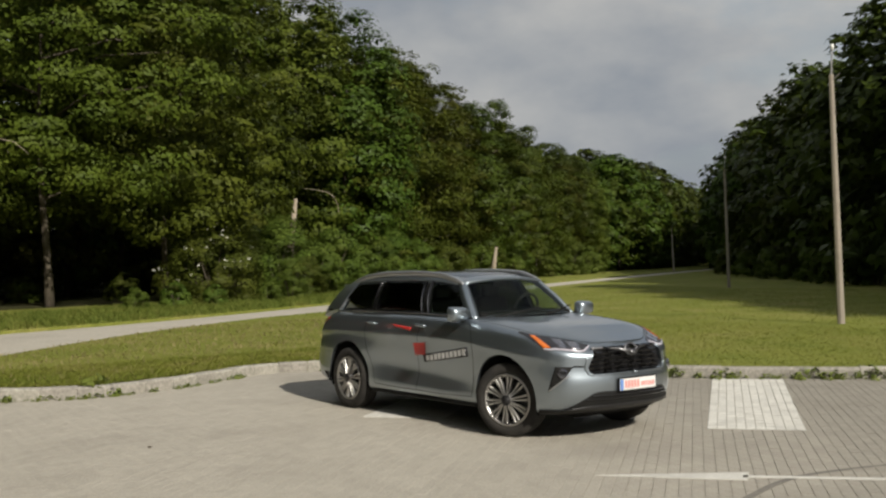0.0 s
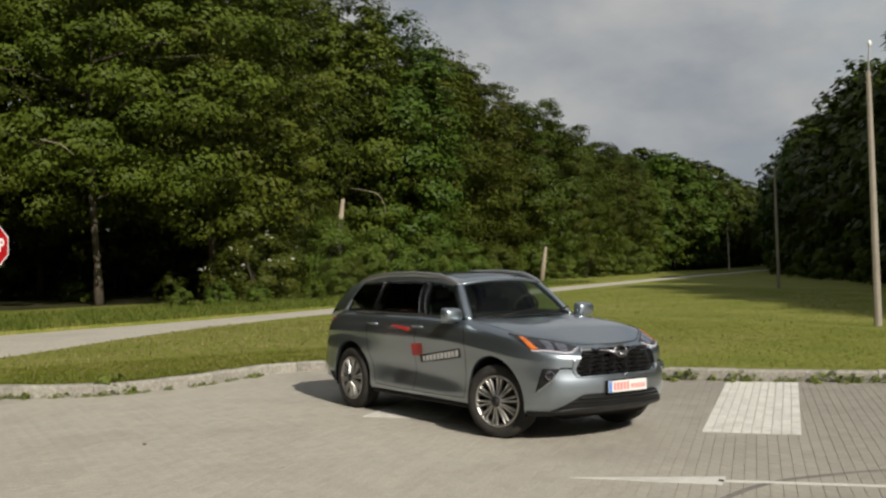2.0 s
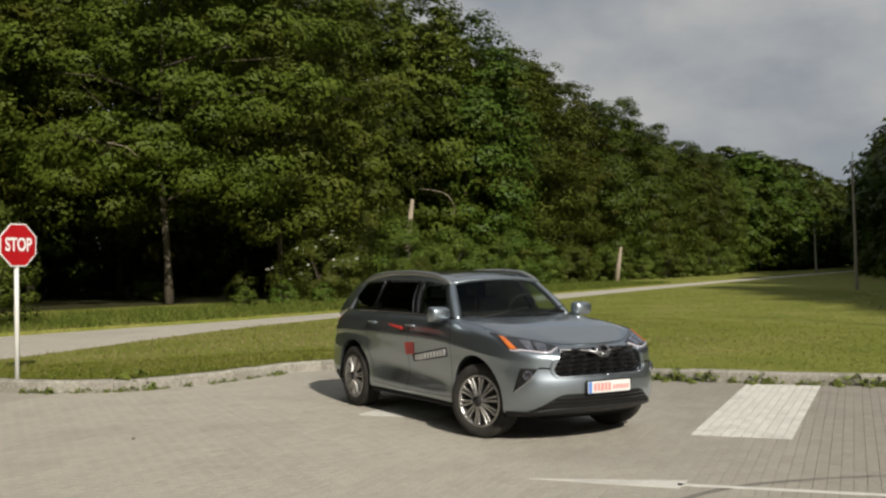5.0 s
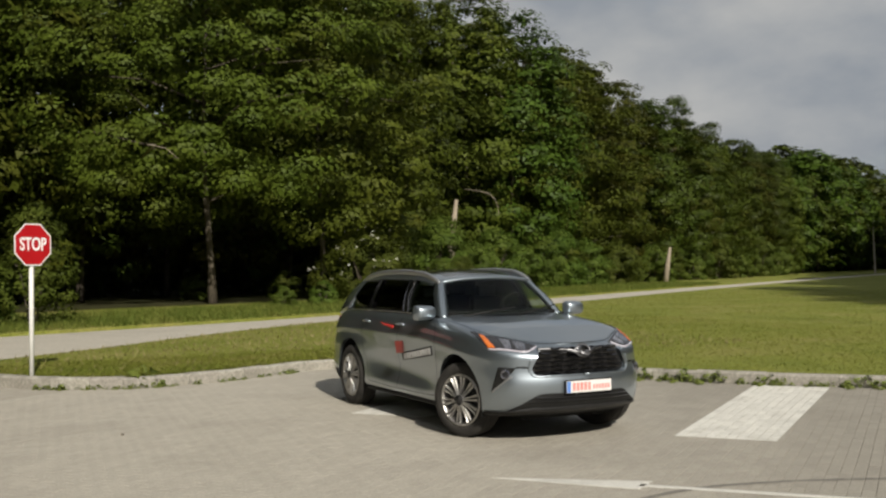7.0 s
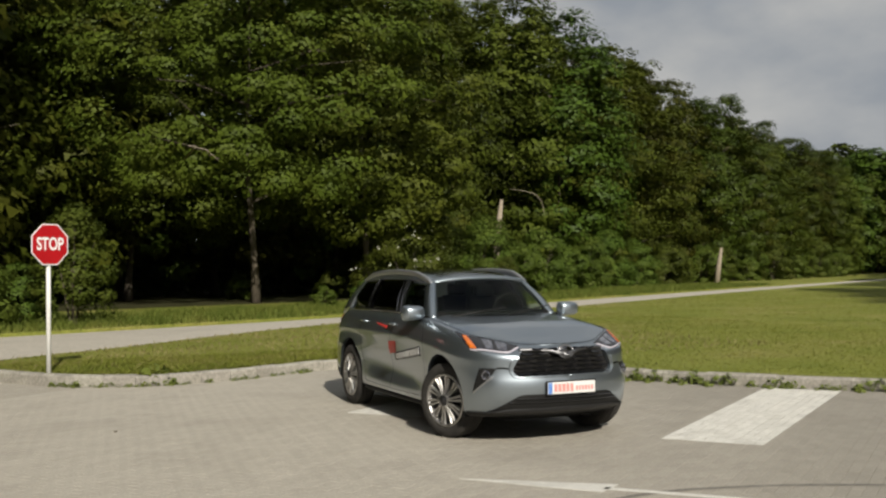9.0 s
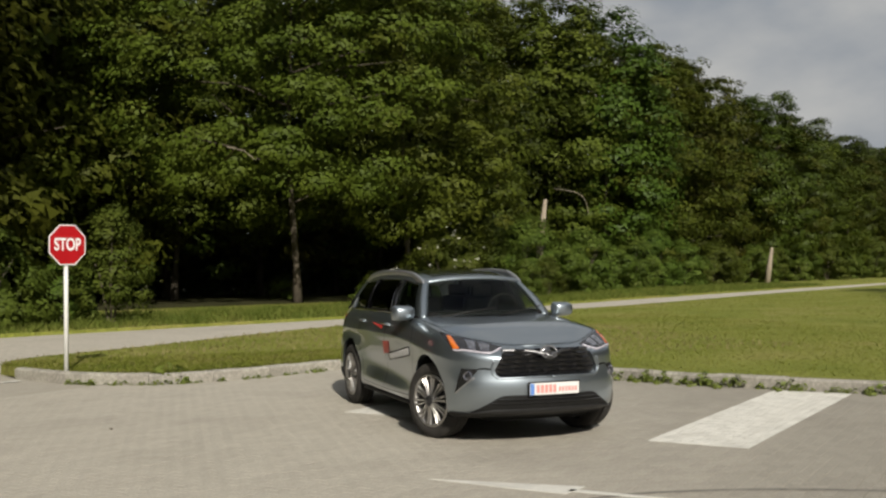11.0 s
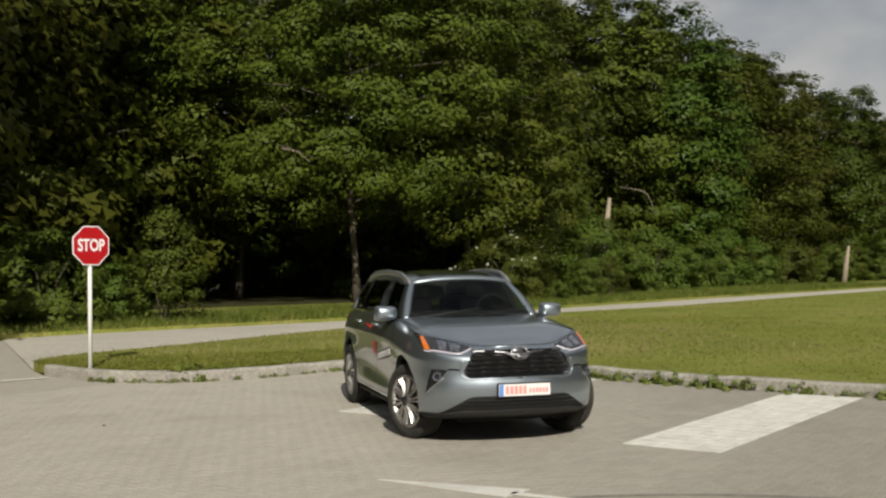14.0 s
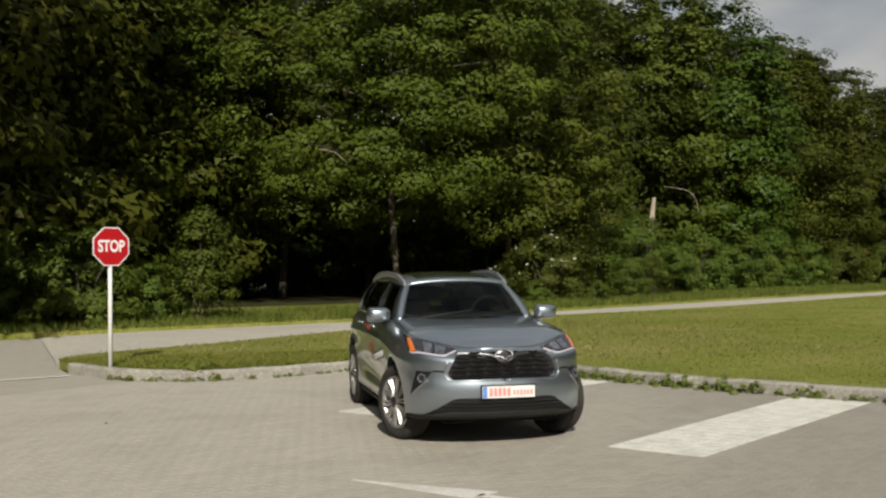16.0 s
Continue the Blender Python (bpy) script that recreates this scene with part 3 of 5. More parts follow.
M_DECAL_WHITE = node_mat("white vinyl", [(0.70, 0.70, 0.70), (0.76, 0.76, 0.76)], 9.0, 0.35, fine=0.04)


def glass_mat(name, tint, gloss=1.0):
    m = bpy.data.materials.new(name)
    m.use_nodes = True
    n, l = m.node_tree.nodes, m.node_tree.links
    n.remove(n["Principled BSDF"])
    tr = n.new("ShaderNodeBsdfTransparent")
    tr.inputs["Color"].default_value = (*tint, 1)
    gl = n.new("ShaderNodeBsdfGlossy")
    gl.inputs["Roughness"].default_value = 0.02
    gl.inputs["Color"].default_value = (gloss, gloss, gloss, 1)
    lw = n.new("ShaderNodeLayerWeight")
    pw = n.new("ShaderNodeMath")
    pw.operation = "POWER"
    pw.inputs[1].default_value = 5.0
    l.new(lw.outputs["Facing"], pw.inputs[0])
    fr = n.new("ShaderNodeMath")
    fr.operation = "MULTIPLY_ADD"
    fr.inputs[1].default_value, fr.inputs[2].default_value = 0.94, 0.045
    l.new(pw.outputs["Value"], fr.inputs[0])
    mx = n.new("ShaderNodeMixShader")
    l.new(fr.outputs["Value"], mx.inputs["Fac"])
    l.new(tr.outputs["BSDF"], mx.inputs[1])
    l.new(gl.outputs["BSDF"], mx.inputs[2])
    l.new(mx.outputs["Shader"], n["Material Output"].inputs["Surface"])
    return m


M_GLASS = glass_mat("clear car glass", (0.72, 0.78, 0.72), 0.4)
M_PRIVACY = glass_mat("privacy glass", (0.16, 0.18, 0.17), 0.5)

XF, XR, HUB_Z, TYRE_R, STEER = 1.50, -1.47, 0.378, 0.378, 20.0


def lerp(x, xs, ys):
    """Smooth monotone interpolation."""
    return float(np.interp(x, xs, ys))


OUTLINE = np.array(smooth_line([(-2.51, 0.0), (-2.50, 0.38), (-2.46, 0.66), (-2.38, 0.81), (-2.2, 0.885), (-1.95, 0.925), (-1.5, 0.945), (-1.0, 0.935), (0.0, 0.93), (1.0, 0.935),
                                (1.5, 0.945), (1.8, 0.935), (2.0, 0.90), (2.15, 0.83), (2.265, 0.71), (2.36, 0.51), (2.42, 0.28), (2.44, 0.0)], 8))
SIDE = along(OUTLINE, np.linspace(0, 1, 150))
Q = [0, 0.02, 0.06, 0.11, 0.17, 0.23, 0.29, 0.35, 0.41, 0.47, 0.53, 0.59, 0.65, 0.70, 0.735, 0.76, 0.785, 0.81, 0.845, 0.885, 0.92, 0.95, 0.975, 0.992, 1.0]


def z_top(x):
    return lerp(x, [-2.51, -2.2, -1.8, -1.0, 0.0, 0.6, 0.9, 1.2, 1.62, 1.9, 2.1, 2.25, 2.36, 2.44], [1.08, 1.15, 1.195, 1.20, 1.20, 1.185, 1.165, 1.135, 1.085, 1.045, 1.005, 0.975, 0.955, 0.945])


def z_bot(x):
    return lerp(x, [-2.45, -2.1, -1.9, -1.0, 1.0, 1.9, 2.2, 2.44], [0.34, 0.30, 0.27, 0.27, 0.27, 0.26, 0.275, 0.285])


def body_point(x, y, q):
    zt, zb = z_top(x), z_bot(x)
    z = zb + q * (zt - zb)
    m = lerp(q, [0, 0.02, 0.06, 0.12, 0.25, 0.40, 0.55, 0.66, 0.735, 0.76, 0.785, 0.81, 0.90, 0.95, 1.0], [0.90, 0.945, 0.968, 0.975, 0.970, 0.966, 0.976, 0.985, 0.998, 1.0, 0.990, 0.980, 0.962, 0.935, 0.885])
    door = math.exp(-((x - 0.0) / 0.85) ** 4)
    m -= 0.032 * door * math.exp(-((q - 0.32 + 0.05 * x) / 0.12) ** 2)
    m += 0.018 * door * math.exp(-((q - 0.12) / 0.05) ** 2)
    arch = math.exp(-((x - XF) / 0.55) ** 4) + math.exp(-((x - XR) / 0.55) ** 4)
    tail = min(1, max(0, (-0.6 - x) / 0.9))
    m -= 0.05 * tail * min(1, max(0, (q - 0.5) / 0.2))
    m += 0.022 * arch * math.exp(-((q - 0.50) / 0.22) ** 2)
    f = min(1, max(0, (x - 1.7) / 0.6))
    f = f * f * (3 - 2 * f)
    dx = lerp(q, [0, 0.04, 0.12, 0.25, 0.36, 0.47, 0.53, 0.59, 0.66, 0.84, 0.885, 0.92, 0.95, 1.0], [-0.13, -0.05, -0.015, 0.008, 0.016, 0.017, 0.010, 0.002, -0.002, 0.002, -0.014, -0.055, -0.092, -0.15]) * f
    r = min(1, max(0, (-1.9 - x) / 0.5))
    dx += lerp(q, [0, 0.05, 0.2, 0.4, 0.5, 0.8, 1.0], [0.14, 0.05, 0.0, 0.0, 0.03, 0.05, 0.12]) * r
    if f > 0:
        m = m * (1 - f) + f * lerp(q, [0, 0.03, 0.1, 0.3, 0.6, 0.8, 0.9, 0.96, 1.0], [0.90, 0.955, 0.985, 1.0, 0.985, 0.965, 0.94, 0.91, 0.85])
    return Vector((x + dx, y * m, z))


def make_body():
    bm = bmesh.new()
    rings = {}
    n = len(SIDE)
    for sgn in (1, -1):
        for i, (x, y) in enumerate(SIDE):
            centre = i in (0, n - 1)
            for k, q in enumerate(Q):
                if centre and sgn == -1:
                    rings[(sgn, i, k)] = rings[(1, i, k)]
                    continue
                p = body_point(x, y, q)
                rings[(sgn, i, k)] = bm.verts.new((p.x, p.y * sgn if not centre else 0, p.z))
    K = len(Q)
    CAP = 9
    for i in range(1, n - 1):                       # bonnet and deck, edge to edge
        a, b = rings[(1, i, K - 1)], rings[(-1, i, K - 1)]
        lo_a, lo_b = rings[(1, i, 0)], rings[(-1, i, 0)]
        x = a.co.x
        crown = lerp(x, [-2.4, -1.5, 0.6, 1.0, 1.6, 2.0, 2.2, 2.32], [0.02, 0.02, 0.03, 0.05, 0.065, 0.055, 0.035, 0.01])
        rings[("c", i, 0)], rings[("c", i, 2 * CAP)] = a, b
        for c in range(1, 2 * CAP):
            t = c / CAP - 1                          # -1 .. 1
            y = -a.co.y * t
            e = abs(t)
            ridge = lerp(e, [0, 0.45, 0.62, 0.74, 0.86, 1.0], [1.0, 0.93, 0.90, 0.86, 0.50, 0.0])
            rings[("c", i, c)] = bm.verts.new((x, y, a.co.z + crown * ridge))
    for i in range(n - 1):
        for k in range(K - 1):
            for sgn in (1, -1):
                vs = [rings[(sgn, i, k)], rings[(sgn, i + 1, k)], rings[(sgn, i + 1, k + 1)], rings[(sgn, i, k + 1)]]
                vs = list(dict.fromkeys(vs))
                bm.faces.new(vs if sgn == 1 else vs[::-1])
    for i in range(1, n - 2):
        for c in range(2 * CAP):
            bm.faces.new((rings[("c", i, c)], rings[("c", i + 1, c)], rings[("c", i + 1, c + 1)], rings[("c", i, c + 1)]))
        bm.faces.new((rings[(1, i, 0)], rings[(-1, i, 0)], rings[(-1, i + 1, 0)], rings[(1, i + 1, 0)]))
    for i, j in ((0, 1), (n - 1, n - 2)):            # close the two ends of the deck and the floor
        bm.faces.new([rings[(1, i, K - 1)]] + [rings[("c", j, c)] for c in range(2 * CAP + 1)])
        bm.faces.new([rings[(1, i, 0)], rings[(1, j, 0)], rings[(-1, j, 0)]])
    bmesh.ops.recalc_face_normals(bm, faces=bm.faces[:])
    return bm


def prism(points, axis, lo, hi):
    """A closed prism over a polygon: axis 'x' takes (y, z) points, axis 'y' (x, z)."""
    bm = bmesh.new()
    def p(a, b, t):
        return (t, a, b) if axis == "x" else (a, t, b)
    r0 = [bm.verts.new(p(a, b, lo)) for a, b in points]
    r1 = [bm.verts.new(p(a, b, hi)) for a, b in points]
    k = len(points)
    for i in range(k):
        bm.faces.new((r0[i], r0[(i + 1) % k], r1[(i + 1) % k], r1[i]))
    bm.faces.new(r0[::-1])
    bm.faces.new(r1)
    bmesh.ops.recalc_face_normals(bm, faces=bm.faces[:])
    return bm


def cut(ob, cutters):
    """Cuts prisms out of a mesh object and keeps the plain result."""
    helpers = []
    for bmc in cutters:
        me = bpy.data.meshes.new("cutter")
        bmc.to_mesh(me)
        bmc.free()
        c = new("cutter", me)
        helpers.append(c)
        md = ob.modifiers.new("cut", "BOOLEAN")
        md.operation, md.solver, md.object = "DIFFERENCE", "EXACT", c
    dg = bpy.context.evaluated_depsgraph_get()
    me = bpy.data.meshes.new_from_object(ob.evaluated_get(dg))
    old = ob.data
    ob.modifiers.clear()
    ob.data = me
    bpy.data.meshes.remove(old)
    for c in helpers:
        m = c.data
        bpy.data.objects.remove(c)
        bpy.data.meshes.remove(m)


def arch_points(xc, r=0.452):
    pts = [(xc + r * math.cos(a) * 1.02, HUB_Z + 0.012 + r * math.sin(a)) for a in np.linspace(-0.15, math.pi + 0.15, 40)]
    return pts + [(xc - r * 1.02, -0.2), (xc + r * 1.02, -0.2)]


GRILLE = [(-0.375, 0.925), (0.375, 0.925), (0.47, 0.885), (0.545, 0.735), (0.53, 0.69), (0.49, 0.665), (-0.49, 0.665), (-0.53, 0.69), (-0.545, 0.735), (-0.47, 0.885)]

bm0 = make_body()
solid = bm0.copy()
BODY = BVHTree.FromBMesh(solid)
solid.free()
car = tagged(empty("car"), "grey-blue metallic three-row crossover parked with wheels turned", "car")
body = part("body", bm0, M_BODY, car, "grey-blue metallic painted shell", smooth=True)
cut(body, [prism(arch_points(xc), "y", lo, hi) for xc in (XF, XR) for lo, hi in ((0.55, 1.2), (-1.2, -0.55))] + [prism(GRILLE, "x", 2.30, 2.7)])
body.data.polygons.foreach_set("use_smooth", [True] * len(body.data.polygons))
try:
    body.data.set_sharp_from_angle(angle=radians(38))
except AttributeError:
    pass


def snap(p, off):
    loc, nor, _, _ = BODY.find_nearest(Vector(p))
    return loc + nor * off, nor


def patch(name, corners, mat, parent, off=0.004, n=10, m=4, depth=0.012, label="", flip=False, bow=0.0, snapped=True):
    """A thin panel over four corners, laid on the body's skin and standing off it."""
    c = [Vector(p) for p in corners]
    bm = bmesh.new()
    top, low = [], []
    for j in range(m + 1):
        for i in range(n + 1):
            u, v = i / n, j / m
            p = (c[0] * (1 - u) + c[1] * u) * (1 - v) + (c[3] * (1 - u) + c[2] * u) * v
            if snapped:
                q, nor = snap(p, off)
                top.append(bm.verts.new(q))
                low.append(bm.verts.new(q - nor * depth))
            else:
                nor = (c[1] - c[0]).cross(c[3] - c[0]).normalized()
                p = p + nor * (bow * 4 * u * (1 - u) + off)
                top.append(bm.verts.new(p))
                low.append(bm.verts.new(p - nor * depth))
    w = n + 1
    for j in range(m):
        for i in range(n):
            a = j * w + i
            bm.faces.new((top[a], top[a + 1], top[a + 1 + w], top[a + w]))
            bm.faces.new((low[a], low[a + w], low[a + 1 + w], low[a + 1]))
    rim = [i for i in range(n)] + [j * w + n for j in range(m)] + [m * w + i for i in range(n, 0, -1)] + [j * w for j in range(m, 0, -1)]
    for a, b in zip(rim, rim[1:] + rim[:1]):
        bm.faces.new((top[b], top[a], low[a], low[b]))
    bmesh.ops.recalc_face_normals(bm, faces=bm.faces[:])
    return part(name, bm, mat, parent, label, smooth=n * m > 12 and depth < 0.02)


def strip(name, top_pts, low_pts, mat, parent, off=0.003, n=28, m=8, depth=0.012, label=""):
    """A thin panel on the skin between an upper and a lower line."""
    ta, tb = np.array(top_pts), np.array(low_pts)
    k = np.linspace(0, 1, len(ta))
    bm = bmesh.new()
    rows = []
    for u in np.linspace(0, 1, n + 1):
        a = Vector([np.interp(u, k, ta[:, c]) for c in range(3)])
        b = Vector([np.interp(u, k, tb[:, c]) for c in range(3)])
        row = []
        for j in range(m + 1):
            q, nor = snap(a.lerp(b, j / m), off)
            row.append((bm.verts.new(q), bm.verts.new(q - nor * depth)))
        rows.append(row)
    for a, b in zip(rows, rows[1:]):
        for j in range(m):
            bm.faces.new((a[j][0], b[j][0], b[j + 1][0], a[j + 1][0]))
        for j in (0, m):
            bm.faces.new((a[j][0], a[j][1], b[j][1], b[j][0]))
    for row in (rows[0], rows[-1]):
        for j in range(m):
            bm.faces.new((row[j][0], row[j + 1][0], row[j + 1][1], row[j][1]))
    bmesh.ops.recalc_face_normals(bm, faces=bm.faces[:])
    return part(name, bm, mat, parent, label)


def seam(pts, parent, name="panel_gap", w=0.007, mat=None, off=0.0015):
    """A thin dark line that follows the skin."""
    line = smooth_line(pts, 8)
    bm = bmesh.new()
    row = []
    for i, p in enumerate(line):
        d = Vector(line[min(i + 1, len(line) - 1)]) - Vector(line[max(i - 1, 0)])
        q, nor = snap(p, off)
        s = d.cross(nor).normalized() * w / 2
        row.append((bm.verts.new(q + s), bm.verts.new(q - s)))
    for a, b in zip(row, row[1:]):
        bm.faces.new((a[0], b[0], b[1], a[1]))
    return part(name, bm, mat or M_LINER, parent)


# arch liners
for xc in (XF, XR):
    for sg in (1, -1):
        bm = bmesh.new()
        a0 = [bm.verts.new((xc + 0.447 * math.cos(a) * 1.02, sg * 0.885, HUB_Z + 0.012 + 0.447 * math.sin(a))) for a in np.linspace(-0.3, math.pi + 0.3, 28)]
        a1 = [bm.verts.new((v.co.x, sg * 0.56, v.co.z)) for v in a0]
        for i in range(27):
            bm.faces.new((a0[i], a0[i + 1], a1[i + 1], a1[i]))
        bm.faces.new(a1)
        part("arch_liner", bm, M_LINER, car)

# underbody and sills
bm = bmesh.new()
box(bm, (0.0, 0, 0.30), (4.3, 1.1, 0.16), bevel=0.03)
part("underbody", bm, M_LINER, car)
for sg in (1, -1):
    bm = bmesh.new()
    box(bm, (0.015, sg * 0.845, 0.275), (1.98, 0.10, 0.05), bevel=0.018)
    part("sill", bm, M_MATT_BLACK, car)

# ---- greenhouse ----
def belt(x, sg=1):
    return Vector((x, sg * lerp(x, [-2.3, -1.9, -1.0, 0.3, 0.7, 0.95], [0.72, 0.785, 0.815, 0.815, 0.80, 0.765]), z_top(x) + 0.004))


def cant(x, sg=1):
    return Vector((x, sg * lerp(x, [-2.3, -1.9, -1.0, 0.0, 0.45], [0.54, 0.585, 0.62, 0.62, 0.575]), lerp(x, [-2.3, -2.05, -1.8, -1.5, -1.0, -0.4, 0.1, 0.45], [1.42, 1.505, 1.56, 1.597, 1.622, 1.63, 1.615, 1.565])))


def side_patch(name, x0b, x1b, x0t, x1t, mat, sg, v0=0.0, v1=1.0, thick=0.012, out=0.0, n=8, m=8, kick=0.0, label=""):
    """Part of the cabin's side between belt and roof edge, from x0 to x1 at its foot and its head."""
    bm = bmesh.new()
    top, low = [], []
    for j in range(m + 1):
        for i in range(n + 1):
            u, v = i / n, v0 + (v1 - v0) * j / m
            vb = v0 + kick * (u ** 2.2)
            v = vb + (v1 - vb) * j / m
            xb, xt = x0b * (1 - u) + x1b * u, x0t * (1 - u) + x1t * u
            a, b = belt(xb, sg), cant(xt, sg)
            p = a.lerp(b, v)
            nor = Vector((0, sg, 0.35)).normalized()
            p = p + nor * (0.045 * 4 * v * (1 - v) * 0.6 + out)
            top.append(bm.verts.new(p))
            low.append(bm.verts.new(p - nor * thick))
    w = n + 1
    for j in range(m):
        for i in range(n):
            a = j * w + i
            bm.faces.new((top[a], top[a + 1], top[a + 1 + w], top[a + w]))
            bm.faces.new((low[a], low[a + w], low[a + 1 + w], low[a + 1]))
    rim = [i for i in range(n)] + [j * w + n for j in range(m)] + [m * w + i for i in range(n, 0, -1)] + [j * w for j in range(m, 0, -1)]
    for a, b in zip(rim, rim[1:] + rim[:1]):
        bm.faces.new((top[b], top[a], low[a], low[b]))
    bmesh.ops.recalc_face_normals(bm, faces=bm.faces[:])
    return part(name, bm, mat, car, label, smooth=True)


for sg in (1, -1):
    side_patch("front_side_window", 0.80, 0.10, 0.36, -0.03, M_GLASS, sg, 0.03, 0.93, 0.004)
    side_patch("rear_side_window", 0.0, -0.98, -0.13, -0.96, M_PRIVACY, sg, 0.03, 0.93, 0.004)
    side_patch("quarter_window", -1.08, -1.90, -1.05, -1.64, M_PRIVACY, sg, 0.04, 0.90, 0.004, kick=0.42)
    side_patch("b_pillar", 0.10, 0.0, -0.03, -0.13, M_GLOSS_BLACK, sg, 0.0, 0.95, 0.05, 0.003)
    side_patch("c_pillar", -0.98, -1.08, -0.96, -1.05, M_GLOSS_BLACK, sg, 0.0, 0.95, 0.05, 0.003)
    side_patch("d_pillar", -1.84, -2.34, -1.60, -2.10, M_BODY, sg, 0.0, 1.0, 0.06, 0.004, 10)
    side_patch("quarter_panel", -1.05, -1.90, -1.02, -1.88, M_BODY, sg, -0.02, 0.03, 0.03, 0.004, 12, 4)
    side_patch("roof_edge", 0.40, -1.72, 0.40, -1.62, M_BODY, sg, 0.90, 1.03, 0.05, 0.006, 20, 4)
    # window line trim at the foot of the glass
    bm = bmesh.new()
    tube(bm, [belt(x, sg) + Vector((0, sg * 0.012, 0.012)) for x in np.linspace(0.84, -1.55, 24)], [0.012] * 24, 6)
    part("window_trim", bm, M_GLOSS_BLACK, car)
    # chrome strips put in for the reflections along the door frame edges
    for xb, xt in ((0.115, -0.02), (-0.005, -0.135), (-0.975, -0.955), (-1.085, -1.055)):
        bm = bmesh.new()
        tube(bm, [belt(xb * (1 - v) + xt * v, sg).lerp(cant(xt, sg), v) + Vector((0, sg * (0.014 + 0.1 * v * (1 - v)), 0.0)) for v in np.linspace(0.04, 0.93, 8)], [0.0065] * 8, 5)
        part("frame_edge_glint", bm, M_DARK_CHROME, car)
    # A-pillar
    bm = bmesh.new()
    ins = [Vector((0.875, sg * 0.690, 1.165)), Vector((0.67, sg * 0.612, 1.375)), Vector((0.44, sg * 0.525, 1.578))]
    outs = [Vector((0.80, sg * 0.812, 1.17)), Vector((0.60, sg * 0.735, 1.375)), Vector((0.37, sg * 0.600, 1.578))]
    li, lo = smooth_line(ins, 6), smooth_line(outs, 6)
    row = []
    for a, b in zip(li, lo):
        a, b = Vector(a), Vector(b)
        mid = a.lerp(b, 0.35) + Vector((0.016, sg * 0.010, 0.012))
        inn = (a + b) / 2 + Vector((-0.05, -sg * 0.03, -0.03))
        row.append([bm.verts.new(p) for p in (a, mid, b, inn)])
    for r0, r1 in zip(row, row[1:]):
        for k in range(4):
            bm.faces.new((r0[k], r0[(k + 1) % 4], r1[(k + 1) % 4], r1[k]))
    bm.faces.new(row[0]); bm.faces.new(row[-1][::-1])
    bmesh.ops.recalc_face_normals(bm, faces=bm.faces[:])
    part("a_pillar", bm, M_BODY, car, smooth=True)

# roof skin
bm = bmesh.new()
grid = []
for x in list(np.linspace(0.47, -2.10, 26)):
    row = []
    for t in np.linspace(-1, 1, 17):
        c = cant(min(x, 0.45))
        z = c.z + lerp(x, [-2.3, -1.8, -0.4, 0.2, 0.47], [0.045, 0.055, 0.065, 0.055, 0.045]) * (1 - abs(t) ** 2.6)
        bulge = 0.035 * (1 - t * t) * lerp(x, [-2.10, -1.9, 0.2, 0.47], [-1, 0, 0, 1])
        row.append(bm.verts.new((x + bulge, t * (c.y + 0.004), z)))
    grid.append(row)
for a, b in zip(grid, grid[1:]):
    for k in range(16):
        bm.faces.new((a[k], a[k + 1], b[k + 1], b[k]))
r = bmesh.ops.extrude_face_region(bm, geom=bm.faces[:])
for g in r["geom"]:
    if isinstance(g, bmesh.types.BMVert):
        g.co.z -= 0.035
bmesh.ops.recalc_face_normals(bm, faces=bm.faces[:])
part("roof", bm, M_BODY, car, smooth=True)
# dark glass roof panel
bm = bmesh.new()
grid = []
for x in np.linspace(0.30, -1.1, 12):
    c = cant(x)
    cz = lerp(x, [-2.3, -1.8, -0.4, 0.2, 0.47], [0.045, 0.055, 0.065, 0.055, 0.045])
    grid.append([bm.verts.new((x, t * c.y, c.z + cz * (1 - abs(t) ** 2.6) + 0.004)) for t in np.linspace(-0.72, 0.72, 11)])
for a, b in zip(grid, grid[1:]):
    for k in range(10):
        bm.faces.new((a[k], a[k + 1], b[k + 1], b[k]))
part("sunroof", bm, M_GLOSS_BLACK, car, "dark glass roof panel", smooth=True)


def screen(name, foot, head, mat, bow_foot, bow_head, thick=0.005, n=16, m=10, inset=0.0):
    bm = bmesh.new()
    grid = []
    for j in range(m + 1):
        v = inset + (1 - 2 * inset) * j / m
        row = []
        for i in range(n + 1):
            t = (2 * i / n - 1) * (1 - inset)
            f = Vector((foot[0] + bow_foot * (1 - t * t), foot[1] * t, foot[2]))
            h = Vector((head[0] + bow_head * (1 - t * t), head[1] * t, head[2] + 0.03 * (1 - t * t)))
            p = f.lerp(h, v)
            p.x += (0.03 if bow_foot > 0 else -0.03) * 4 * v * (1 - v)
            row.append(bm.verts.new(p))
        grid.append(row)
    for a, b in zip(grid, grid[1:]):
        for k in range(n):
            bm.faces.new((a[k], a[k + 1], b[k + 1], b[k]))
    return part(name, bm, mat, car, smooth=True)


screen("windscreen", (0.87, 0.700, 1.165), (0.43, 0.540, 1.572), M_GLASS, 0.17, 0.06)
screen("rear_window", (-2.31, 0.68, 1.16), (-2.08, 0.55, 1.50), M_PRIVACY, -0.10, -0.08)
